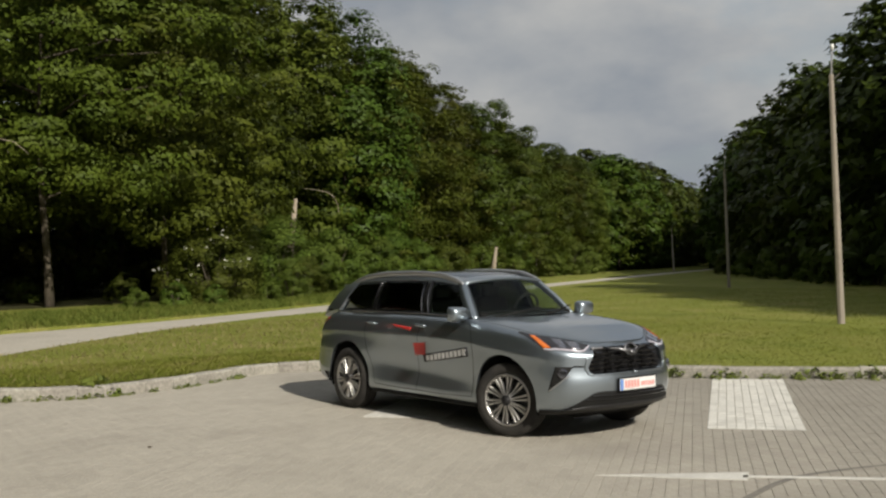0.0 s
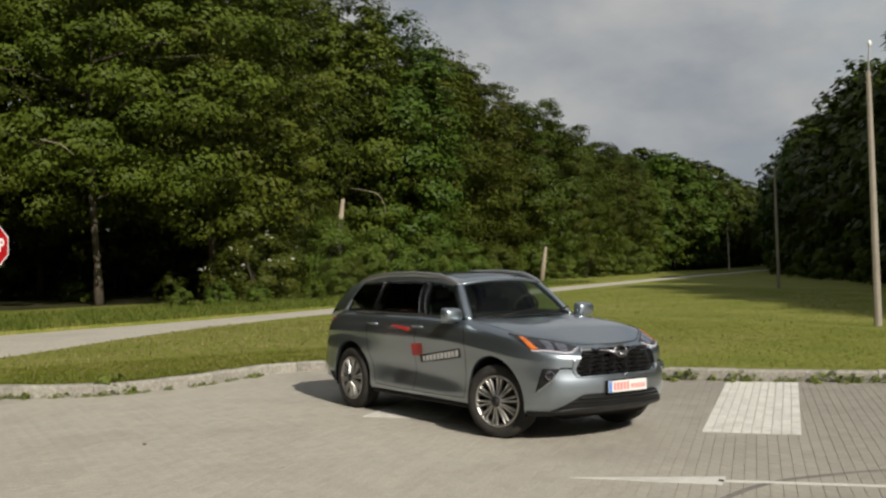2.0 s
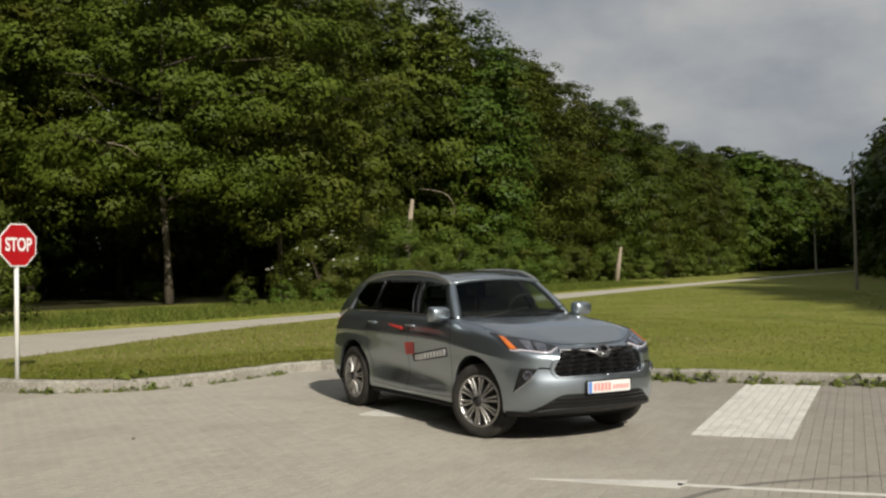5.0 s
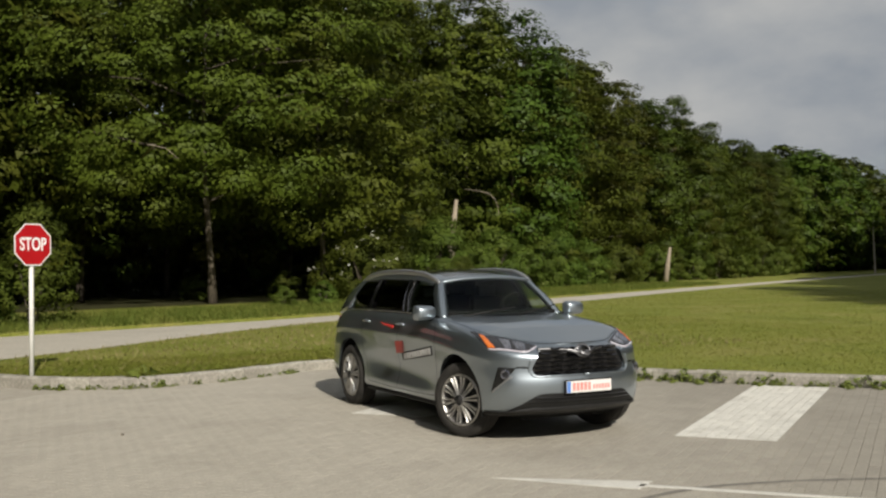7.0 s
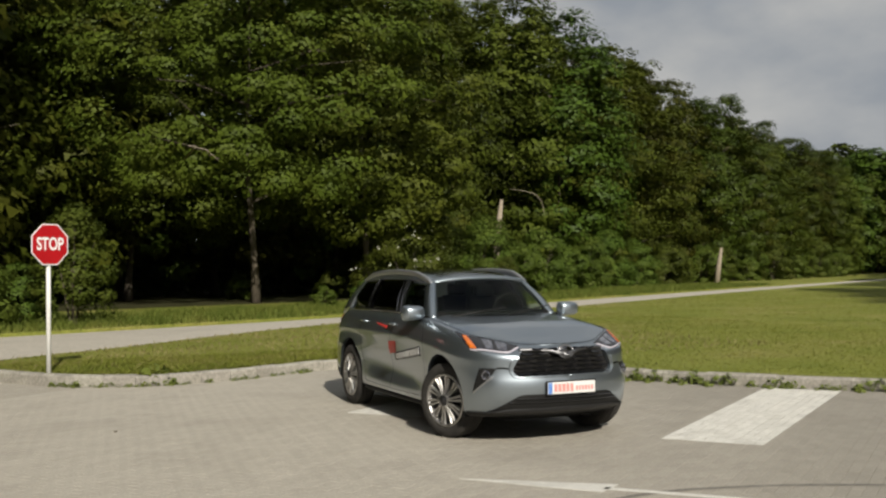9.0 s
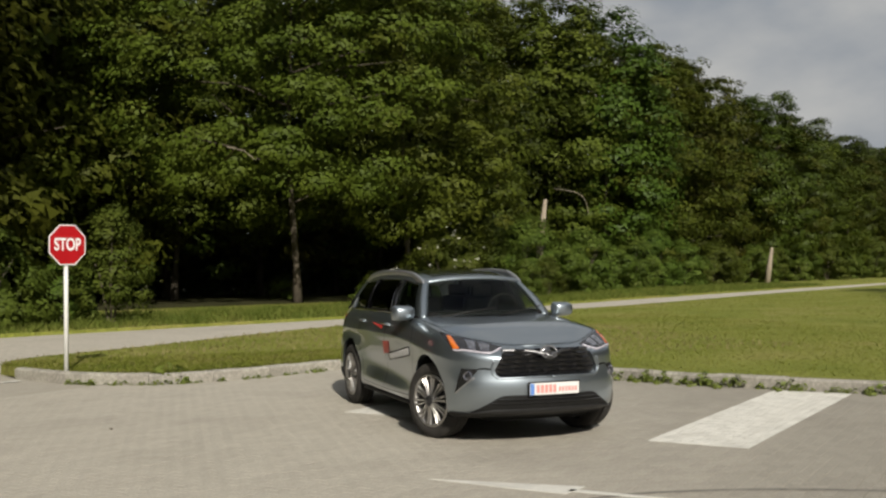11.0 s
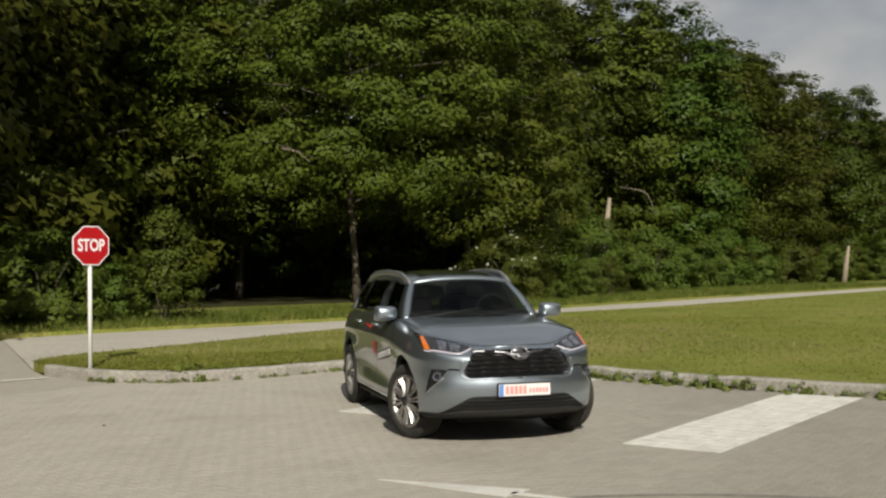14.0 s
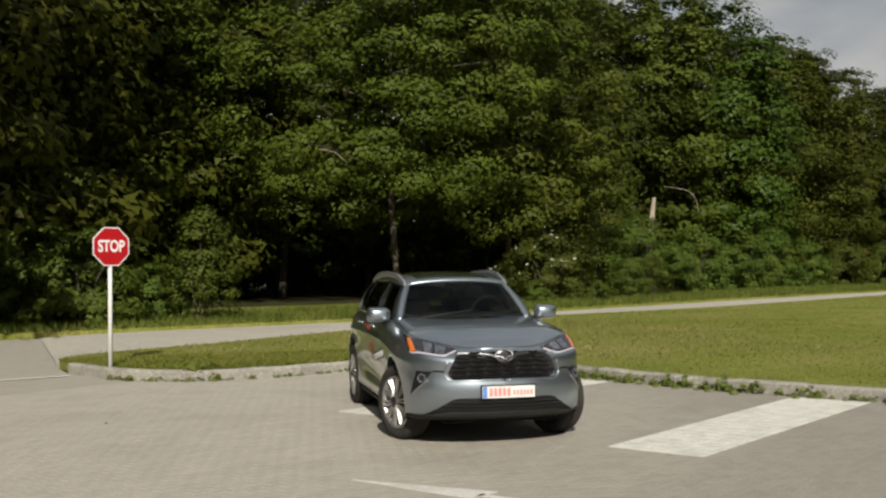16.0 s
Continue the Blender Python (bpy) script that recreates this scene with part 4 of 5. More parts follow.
# cowl, wipers
bm = bmesh.new()
for i in range(17):
    t = 2 * i / 16 - 1
    xx = 0.90 + 0.17 * (1 - t * t)
    zz = z_top(0.9) + 0.03 * (1 - t * t)
    for k, (dx, dz) in enumerate(((0.07, 0.012), (-0.03, 0.012), (-0.03, -0.03))):
        bm.verts.new((xx + dx, t * 0.74, zz + dz))
bm.verts.ensure_lookup_table()
for i in range(16):
    for k in range(2):
        a = i * 3 + k
        bm.faces.new((bm.verts[a], bm.verts[a + 3], bm.verts[a + 4], bm.verts[a + 1]))
part("cowl", bm, M_MATT_BLACK, car)
for y0, y1 in ((-0.60, 0.05), (0.02, 0.62)):
    bm = bmesh.new()
    pts = [Vector((0.93 + 0.17 * (1 - (y / 0.72) ** 2) - 0.10 * v + 0.035, y, 1.172 + 0.095 * v + 0.02)) for v, y in ((0, y0), (0.5, (y0 + y1) / 2), (0.95, y1))]
    tube(bm, pts, [0.012, 0.010, 0.007], 6)
    part("wiper", bm, M_MATT_BLACK, car)
# roof rails
for sg in (1, -1):
    bm = bmesh.new()
    row = []
    pts = smooth_line([(0.46, 0.0), (0.40, 0.024), (0.30, 0.044), (0.10, 0.064), (-0.3, 0.074), (-0.8, 0.076), (-1.2, 0.070), (-1.5, 0.056), (-1.70, 0.034), (-1.86, 0.0)], 4)
    for x, h in pts:
        y = sg * lerp(x, [-1.8, -1.2, -0.2, 0.44], [0.575, 0.607, 0.612, 0.585])
        z = cant(x).z
        row.append([bm.verts.new((x, y + dy * sg, z + dz)) for dy, dz in ((0.024, max(-0.02, h - 0.060)), (0.022, h - 0.012), (0.008, h), (-0.012, h - 0.006), (-0.020, h - 0.03), (-0.012, max(-0.02, h - 0.060)))])
    for a, b in zip(row, row[1:]):
        for k in range(6):
            bm.faces.new((a[k], a[(k + 1) % 6], b[(k + 1) % 6], b[k]))
    bm.faces.new(row[0]); bm.faces.new(row[-1][::-1])
    bmesh.ops.recalc_face_normals(bm, faces=bm.faces[:])
    part("roof_rail", bm, M_RAIL, car, "satin silver roof rail", smooth=True)
bm = bmesh.new()
box(bm, (-2.14, 0, 1.515), (0.14, 0.98, 0.03), bevel=0.012)
part("spoiler", bm, M_BODY, car)
# hatch between tail and rear window
patch("tailgate", [(-2.30, -0.66, 1.18), (-2.30, 0.66, 1.18), (-2.34, 0.66, 1.02), (-2.34, -0.66, 1.02)], M_BODY, car, 0.004)

# ---- cabin ----
bm = bmesh.new()
box(bm, (-0.75, 0, 1.205), (2.9, 1.50, 0.02), bevel=0.004)
part("cabin_floor", bm, M_CABIN, car)
bm = bmesh.new()
box(bm, (0.72, 0, 1.20), (0.30, 1.36, 0.07), bevel=0.03)
part("dashboard", bm, M_CABIN, car)
for x, ys in ((-0.22, (-0.38, 0.38)), (-1.05, (-0.40, 0.40))):
    for y in ys:
        bm = bmesh.new()
        box(bm, (x, y, 1.26), (0.14, 0.44, 0.22), pose(0, 0, 0), bevel=0.05)
        seat = part("seat_back", bm, M_SEAT, car, smooth=True)
        bm = bmesh.new()
        box(bm, (x - 0.02, y, 1.435), (0.10, 0.25, 0.15), bevel=0.04)
        part("headrest", bm, M_SEAT, seat, smooth=True)
bm = bmesh.new()
ringp = [Vector((0.42 + 0.05 * math.sin(a), 0.38 + 0.18 * math.cos(a), 1.24 + 0.17 * math.sin(a))) for a in np.linspace(0.02, math.pi - 0.02, 18)]
tube(bm, ringp, [0.014] * 18, 6)
part("steering_wheel", bm, M_SEAT, car, smooth=True)
bm = bmesh.new()
box(bm, (0.40, 0.0, 1.535), (0.03, 0.24, 0.06), bevel=0.014)
part("rear_view_mirror", bm, M_MATT_BLACK, car)

# ---- front ----
grille = part("grille", prism([(y * 0.985, z) for y, z in GRILLE], "x", 2.300, 2.312), M_GLOSS_BLACK, car, "black grille of staggered bars")
for r, z in enumerate(np.arange(0.695, 0.925, 0.046)):
    half = lerp(z, [0.665, 0.735, 0.885, 0.925], [0.49, 0.54, 0.465, 0.37]) - 0.02
    k = 6
    for i in range(k):
        y0 = -half + 2 * half * (i + (0.12 if r % 2 else 0.0)) / k
        y1 = y0 + 2 * half / k * 0.84
        bm = bmesh.new()
        for y, dz in ((y0, 0.0), ((y0 + y1) / 2, -0.008), (y1, 0.0)):
            xs = 2.335 + 0.055 * (1 - (y / 0.56) ** 2) - 0.05 * (z - 0.68)
            for dx, dzz in ((0.0, 0.010), (0.014, 0.0), (0.0, -0.010)):
                bm.verts.new((xs + dx, y, z + dz + dzz))
            bm.verts.new((xs - 0.05, y, z + dz))
        bm.verts.ensure_lookup_table()
        for s in range(2):
            for e in range(4):
                a, b = s * 4 + e, s * 4 + (e + 1) % 4
                bm.faces.new((bm.verts[a], bm.verts[b], bm.verts[b + 4], bm.verts[a + 4]))
        bmesh.ops.recalc_face_normals(bm, faces=bm.faces[:])
        part("grille_bar", bm, M_GLOSS_BLACK, grille)


def ribbon(name, pts, r, mat, parent, off=0.004, label=""):
    bm = bmesh.new()
    line = [snap(p, off)[0] for p in smooth_line(pts, 6)]
    tube(bm, line, [r] * len(line), 7)
    return part(name, bm, mat, parent, label, smooth=True)


half_rim = [(2.40, 0.0, 0.655), (2.38, 0.30, 0.655), (2.35, 0.50, 0.658), (2.33, 0.548, 0.69), (2.31, 0.562, 0.735), (2.27, 0.525, 0.82), (2.24, 0.485, 0.893)]
for sg in (1, -1):
    ribbon("grille_rim", [(x, sg * y, z) for x, y, z in half_rim], 0.010, M_BODY, grille, 0.0)
    ribbon("chrome_wing", [(2.30, sg * 0.455, 0.915), (2.33, sg * 0.34, 0.925), (2.36, sg * 0.22, 0.918), (2.37, sg * 0.14, 0.890), (2.39, sg * 0.08, 0.852), (2.395, 0.0, 0.836)], 0.017, M_CHROME, grille, 0.006, "bright chrome wing of the grille")
# plain round badge
bm = bmesh.new()
ring = [Vector((2.405 - 0.02 * math.sin(a), 0.085 * math.cos(a), 0.895 + 0.056 * math.sin(a))) for a in np.linspace(0, 2 * math.pi, 25)]
tube(bm, ring, [0.010] * 25, 6, caps=False)
badge = part("badge", bm, M_CHROME, car, "oval chrome ring", smooth=True)
bm = bmesh.new()
bmesh.ops.create_uvsphere(bm, u_segments=16, v_segments=8, radius=1.0, matrix=Matrix.Translation((2.392, 0, 0.895)) @ Matrix.Diagonal((0.014, 0.082, 0.052, 1)))
part("badge_disc", bm, M_DARK_CHROME, badge, smooth=True)

def band(name, sg, y0, y1, ty, tz, by, bz, off, mat, n=26, m=4, label=""):
    """A strip round the nose between two heights, standing off the skin."""
    front = SIDE[::-1]
    ys = front[:, 1]
    grid = []
    bm = bmesh.new()
    for i in range(n + 1):
        y = y0 + (y1 - y0) * (1 - (1 - i / n) ** 1.6)
        x = float(np.interp(y, ys[:40], front[:40, 0]))
        col = []
        za, zb_ = lerp(y, ty, tz), lerp(y, by, bz)
        for k in range(m + 1):
            z = za + (zb_ - za) * k / m
            q = max(0.0, (z - z_bot(x)) / (z_top(x) - z_bot(x)))
            p = body_point(x, y, q)
            e = body_point(float(np.interp(y + 0.01, ys[:40], front[:40, 0])), y + 0.01, q)
            t = (e - p)
            nor = Vector((-t.y, t.x, 0)).normalized()
            if nor.x < 0:
                nor = -nor
            o = off if k not in (0, m) else off * 0.7
            col.append([(p + nor * o), (p - nor * 0.02)])
        grid.append([[bm.verts.new((v.x, v.y * sg, za + (zb_ - za) * k / m)) for v in pr] for k, pr in enumerate(col)])
    for a, b in zip(grid, grid[1:]):
        for k in range(m):
            bm.faces.new((a[k][0], b[k][0], b[k + 1][0], a[k + 1][0]))
        bm.faces.new((a[0][0], a[0][1], b[0][1], b[0][0]))
        bm.faces.new((a[m][0], b[m][0], b[m][1], a[m][1]))
    bm.faces.new([grid[-1][k][0] for k in range(m + 1)] + [grid[-1][k][1] for k in range(m, -1, -1)])
    bmesh.ops.recalc_face_normals(bm, faces=bm.faces[:])
    return part(name, bm, mat, car, label)


for sg in (1, -1):
    def S(p):
        return (p[0], sg * p[1], p[2])
    lamp = strip("headlight", [S(p) for p in ((1.66, 0.84, 1.088), (1.86, 0.80, 1.052), (2.04, 0.63, 1.012), (2.15, 0.51, 0.98), (2.23, 0.42, 0.953))],
                 [S(p) for p in ((1.67, 0.86, 1.078), (2.02, 0.845, 0.925), (2.15, 0.745, 0.905), (2.285, 0.575, 0.892), (2.245, 0.43, 0.942))], M_LAMP_DARK, car, 0.003, label="swept headlamp with dark housing")
    patch("amber_reflector", [S((1.805, 0.835, 1.054)), S((1.865, 0.81, 1.045)), S((2.085, 0.80, 0.928)), S((2.03, 0.842, 0.926))], M_AMBER, lamp, 0.008, 6, 8, label="amber reflector strip")
    patch("lamp_unit", [S((1.98, 0.715, 1.014)), S((2.06, 0.635, 0.998)), S((2.19, 0.675, 0.925)), S((2.14, 0.735, 0.925))], M_LAMP, lamp, 0.008, 8, 6, label="silvery projector unit")
    patch("lamp_unit", [S((2.08, 0.615, 0.990)), S((2.16, 0.52, 0.968)), S((2.26, 0.565, 0.912)), S((2.215, 0.64, 0.918))], M_LAMP, lamp, 0.008, 8, 6, label="silvery projector unit")
    ribbon("light_guide", [S((2.03, 0.845, 0.918)), S((2.15, 0.748, 0.900)), S((2.285, 0.578, 0.890)), S((2.25, 0.44, 0.938))], 0.009, M_LAMP_WHITE, lamp, 0.006, "clear light guide along the foot")
    # fog lamp in a dark scoop
    scoop = patch("fog_scoop", [S((2.15, 0.805, 0.750)), S((2.275, 0.68, 0.748)), S((2.21, 0.765, 0.62)), S((2.095, 0.85, 0.515))], M_MATT_BLACK, car, 0.003, 8, 10, label="dark scoop beside the bumper")
    q, nor = snap(S((2.21, 0.762, 0.682)), 0.0)
    bm = bmesh.new()
    side = nor.cross(Vector((0, 0, 1))).normalized()
    up = side.cross(nor)
    for rr, dd in ((0.046, 0.0), (0.046, 0.020), (0.038, 0.026), (0.028, 0.016)):
        for a in np.linspace(0, 2 * math.pi, 17)[:-1]:
            bm.verts.new(q + nor * dd + (side * math.cos(a) + up * math.sin(a)) * rr)
    bm.verts.ensure_lookup_table()
    for k in range(3):
        for i in range(16):
            bm.faces.new((bm.verts[k * 16 + i], bm.verts[k * 16 + (i + 1) % 16], bm.verts[k * 16 + 16 + (i + 1) % 16], bm.verts[k * 16 + 16 + i]))
    bm.faces.new([bm.verts[48 + i] for i in range(16)])
    bmesh.ops.recalc_face_normals(bm, faces=bm.faces[:])
    part("fog_lamp", bm, M_LAMP, scoop, "round clear fog lamp")
    seam([S((2.27, 0.68, 0.750)), S((2.31, 0.62, 0.750)), S((2.33, 0.565, 0.742))], car, "bumper_gap", 0.016)
    ribbon("scoop_edge", [S((2.255, 0.715, 0.665)), S((2.215, 0.765, 0.62)), S((2.10, 0.85, 0.512))], 0.008, M_RAIL, scoop, -0.002)
    # lower intake and lip
    band("lower_intake", sg, 0.0, 0.765, [0, 0.44, 0.50, 0.63, 0.765], [0.497, 0.497, 0.486, 0.405, 0.328], [0, 0.765], [0.322, 0.322], 0.006, M_MATT_BLACK, label="black lower air intake")
    band("bumper_lip", sg, 0.0, 0.765, [0, 0.55, 0.765], [0.366, 0.360, 0.328], [0, 0.765], [0.312, 0.316], 0.026, M_LIP, label="satin grey lip of the bumper")
    band("chin", sg, 0.0, 0.90, [0, 0.90], [0.322, 0.322], [0, 0.90], [0.27, 0.265], 0.012, M_MATT_BLACK)
    for z in (0.420, 0.458):
        band("intake_bar", sg, 0.0, 0.52 if z > 0.43 else 0.58, [0, 0.8], [z + 0.008, z + 0.006], [0, 0.8], [z - 0.008, z - 0.008], 0.020, M_GLOSS_BLACK)
    # bonnet shut line and creases
    seam([S((0.98, 0.80, 1.15)), S((1.3, 0.79, 1.125)), S((1.62, 0.80, 1.092)), S((1.87, 0.765, 1.058)), S((2.05, 0.60, 1.016)), S((2.23, 0.36, 0.968)), S((2.30, 0.0, 0.968))], car)
    # doors
    for xs in ((0.97, 1.0, 1.02, 0.98, 0.90), (-0.02, -0.02, -0.0, 0.03, 0.06), (-0.88, -0.93, -1.05, -1.10, -1.06)):
        seam([S((x, 0.93, z)) for x, z in zip(xs, (0.36, 0.55, 0.8, 1.02, 1.18))], car)
    seam([S((x, 0.93, z)) for x, z in ((0.97, 0.36), (0.4, 0.345), (-0.3, 0.345), (-0.88, 0.36))], car)
    for x in (0.05, -0.97):
        bm = bmesh.new()
        q, nor = snap(S((x, 0.93, 1.085)), 0.0)
        tube(bm, [q + Vector((0.11, 0, 0)), q + nor * 0.028 + Vector((0.08, 0, 0.002)), q + nor * 0.030 + Vector((-0.06, 0, 0.006)), q + Vector((-0.11, 0, 0.008))], [0.010, 0.015, 0.015, 0.010], 8)
        part("door_handle", bm, M_BODY, car, smooth=True)
    # tail lamp wrapping the rear corner
    patch("tail_light", [S((-2.05, 0.86, 1.135)), S((-2.42, 0.60, 1.11)), S((-2.46, 0.60, 1.02)), S((-2.22, 0.86, 1.04))], M_TAIL, car, 0.006, 12, 4, label="dark red tail lamp")
    patch("rear_bumper", [S((-1.95, 0.93, 0.42)), S((-2.45, 0.30, 0.44)), S((-2.40, 0.30, 0.33)), S((-1.93, 0.92, 0.30))], M_MATT_BLACK, car, 0.008, 16, 4, label="black lower rear bumper")
    # mirror
    bm = bmesh.new()
    bmesh.ops.create_uvsphere(bm, u_segments=24, v_segments=16, radius=1.0)
    for v in bm.verts:
        x, y, z = v.co
        v.co = Vector((0.79 + 0.10 * x * (1 if x > 0 else 0.35), sg * (0.950 + 0.130 * math.copysign(abs(y) ** 0.5, y)), 1.235 + (0.080 - 0.012 * y * sg) * math.copysign(abs(z) ** 0.5, z)))
    mirror = part("wing_mirror", bm, M_BODY, car, smooth=True)
    bm = bmesh.new()
    tube(bm, [Vector((0.74, sg * 0.80, 1.165)), Vector((0.76, sg * 0.87, 1.17)), Vector((0.78, sg * 0.92, 1.19))], [0.035, 0.028, 0.028], 8)
    part("mirror_arm", bm, M_GLOSS_BLACK, mirror)

# number plate, bars in place of its print
bm = bmesh.new()
box(bm, (2.466, 0.02, 0.553), (0.014, 0.545, 0.135), bevel=0.005)
plate = part("number_plate", bm, M_MATT_BLACK, car, "white plate with blue band and red print")
bm = bmesh.new()
box(bm, (2.476, 0.02, 0.553), (0.004, 0.52, 0.112))
part("plate_face", bm, M_PLATE, plate)
bm = bmesh.new()
box(bm, (2.4795, -0.215, 0.553), (0.003, 0.042, 0.106))
part("blue_band", bm, M_PLATE_BLUE, plate)
for y, w, h in [(-0.155 + 0.044 * i, 0.032, 0.076) for i in range(5)] + [(0.075 + 0.034 * i, 0.022, 0.045) for i in range(6)]:
    bm = bmesh.new()
    box(bm, (2.4795, y, 0.553 if h > 0.05 else 0.545), (0.003, w, h))
    part("print_bar", bm, M_PLATE_RED, plate)
# door lettering as plain bars
for sg in (1, -1):
    dec = patch("door_decal", [(0.92, sg * 0.95, 0.885), (0.10, sg * 0.95, 0.758), (0.11, sg * 0.95, 0.660), (0.935, sg * 0.95, 0.785)], M_DECAL_DARK, car, 0.0035, 16, 3, 0.004, label="charcoal strip with white lettering bars")
    patch("red_square", [(0.165, sg * 0.95, 0.893), (-0.065, sg * 0.95, 0.877), (-0.045, sg * 0.95, 0.737), (0.15, sg * 0.95, 0.758)], M_DECAL_RED, dec, 0.0060, 4, 3, 0.004)
    for i in range(10):
        x1, x0 = 0.165 + 0.074 * i, 0.165 + 0.074 * i + 0.052
        mid = 0.716 + 0.0117 * i
        patch("letter_bar", [(x0, sg * 0.95, mid + 0.040), (x1, sg * 0.95, mid + 0.033), (x1, sg * 0.95, mid - 0.033), (x0, sg * 0.95, mid - 0.026)], M_DECAL_WHITE, dec, 0.009, 2, 2, 0.004)
    patch("red_stripe", [(-0.11, sg * 0.93, 1.060), (-0.53, sg * 0.93, 1.092), (-0.42, sg * 0.93, 1.058), (-0.13, sg * 0.93, 1.022)], M_DECAL_RED, dec, 0.003, 8, 2, 0.003)


# ---- wheels ----
def lathe(bm, prof, seg=48):
    """Turns a profile of (y, radius) round the y axis."""
    rows = []
    for y, r in prof:
        rows.append([bm.verts.new((r * math.cos(a), y, r * math.sin(a))) for a in [2 * math.pi * k / seg for k in range(seg)]])
    for a, b in zip(rows, rows[1:]):
        for k in range(seg):
            bm.faces.new((a[k], b[k], b[(k + 1) % seg], a[(k + 1) % seg]))
    bmesh.ops.recalc_face_normals(bm, faces=bm.faces[:])


def spoke_mesh(width0, width1, twist):
    bm = bmesh.new()
    rows = []
    for t in np.linspace(0, 1, 6):
        r = 0.055 + (0.238 - 0.055) * t
        w = (width0 * (1 - t) + width1 * t) / 2
        y = -0.112 + 0.020 * (1 - t) ** 2 * -1 + 0.012 * math.sin(t * math.pi)
        s = twist * t
        rows.append([bm.verts.new((s + dx, y + dy, r)) for dx, dy in ((-w, 0.004), (-w * 0.6, -0.006), (w * 0.6, -0.006), (w, 0.004), (w * 0.8, 0.03), (-w * 0.8, 0.03))])
    for a, b in zip(rows, rows[1:]):
        for k in range(6):
            bm.faces.new((a[k], a[(k + 1) % 6], b[(k + 1) % 6], b[k]))
    bm.faces.new(rows[0]); bm.faces.new(rows[-1][::-1])
    bmesh.ops.recalc_face_normals(bm, faces=bm.faces[:])
    me = bpy.data.meshes.new("spoke")
    bm.to_mesh(me)
    bm.free()
    me.materials.append(M_RIM)
    return me


SPOKE_A, SPOKE_B = spoke_mesh(0.014, 0.030, 0.008), spoke_mesh(0.014, 0.030, -0.008)


def wheel(x, sg, steer):
    w = empty("wheel")
    w.parent = car
    w.matrix_local = pose(x, sg * 0.805, HUB_Z, 0, 0, steer) @ (Matrix.Identity(4) if sg < 0 else pose(0, 0, 0, 0, 0, 180))
    bm = bmesh.new()
    R = TYRE_R
    prof = [(-0.098, 0.262), (-0.112, 0.275), (-0.120, 0.305), (-0.117, 0.335), (-0.104, R - 0.012), (-0.085, R - 0.001), (-0.052, R), (-0.050, R - 0.007), (-0.043, R - 0.007), (-0.041, R), (-0.004, R), (-0.003, R - 0.007),
            (0.003, R - 0.007), (0.004, R), (0.041, R), (0.043, R - 0.007), (0.050, R - 0.007), (0.052, R), (0.085, R - 0.001), (0.104, R - 0.012), (0.117, 0.335), (0.120, 0.305), (0.110, 0.27)]
    lathe(bm, prof, 56)
    part("tyre", bm, M_RUBBER, w, smooth=True)
    bm = bmesh.new()
    lathe(bm, [(-0.104, 0.268), (-0.116, 0.262), (-0.112, 0.248), (-0.095, 0.240), (-0.05, 0.232), (0.09, 0.228), (0.10, 0.262)], 48)
    part("rim", bm, M_RIM, w, smooth=True)
    bm = bmesh.new()
    lathe(bm, [(0.0, 0.232), (-0.03, 0.20), (-0.045, 0.10), (-0.05, 0.002)], 32)
    part("brake_disc", bm, M_RIM_DARK, w, smooth=True)
    bm = bmesh.new()
    lathe(bm, [(-0.05, 0.075), (-0.115, 0.070), (-0.130, 0.060), (-0.134, 0.036), (-0.140, 0.033), (-0.143, 0.002)], 28)
    part("hub_cap", bm, M_RIM_DARK, w, smooth=True)
    for k in range(10):
        for me, da in ((SPOKE_A, -0.135), (SPOKE_B, 0.135)):
            s = new("spoke", me)
            s.parent = w
            s.matrix_local = Matrix.Rotation(2 * math.pi * k / 10 + da + 0.15, 4, "Y")
    return w


wheel(XF, -1, STEER)
wheel(XF, 1, STEER)
wheel(XR, -1, 0)
wheel(XR, 1, 0)


# ---- stop sign ----
def octagon(r, x):
    return [(x, r * math.cos(math.pi / 8 + k * math.pi / 4), r * math.sin(math.pi / 8 + k * math.pi / 4)) for k in range(8)]


def plate8(r, x0, x1):
    bm = bmesh.new()
    a = [bm.verts.new(p) for p in octagon(r, x0)]
    b = [bm.verts.new(p) for p in octagon(r, x1)]
    for k in range(8):
        bm.faces.new((a[k], a[(k + 1) % 8], b[(k + 1) % 8], b[k]))
    bm.faces.new(a[::-1]); bm.faces.new(b)
    bmesh.ops.recalc_face_normals(bm, faces=bm.faces[:])
    return bm


sign = tagged(empty("stop_sign"), "red octagonal stop sign on a white steel post", "road sign")
bm = bmesh.new()
tube(bm, [(0, 0, -0.1), (0, 0, 2.26)], [0.035, 0.035], 14)
part("post", bm, M_STEEL_WHITE, sign, smooth=True)
R8 = 0.318 / math.cos(math.pi / 8)
face = part("sign_plate", plate8(R8, 0.040, 0.048), M_SIGN_WHITE, sign, "white-edged octagonal plate")
face.location.z = 2.0
red = part("red_field", plate8(R8 * 0.94, 0.048, 0.0505), M_SIGN_RED, face)
back = part("plate_back", plate8(R8 * 0.985, 0.034, 0.040), M_SIGN_BACK, face)
tc = bpy.data.curves.new("lettering", "FONT")
tc.body, tc.size, tc.align_x, tc.align_y, tc.extrude = "STOP", 0.225, "CENTER", "CENTER", 0.0012
tc.offset = 0.006
to = new("lettering_curve", tc)
bpy.context.view_layer.update()
tm = bpy.data.meshes.new_from_object(to.evaluated_get(bpy.context.evaluated_depsgraph_get()))
bpy.data.objects.remove(to)
tm.materials.clear()
tm.materials.append(M_SIGN_WHITE)
lettering = new("lettering", tm)
lettering.parent = face
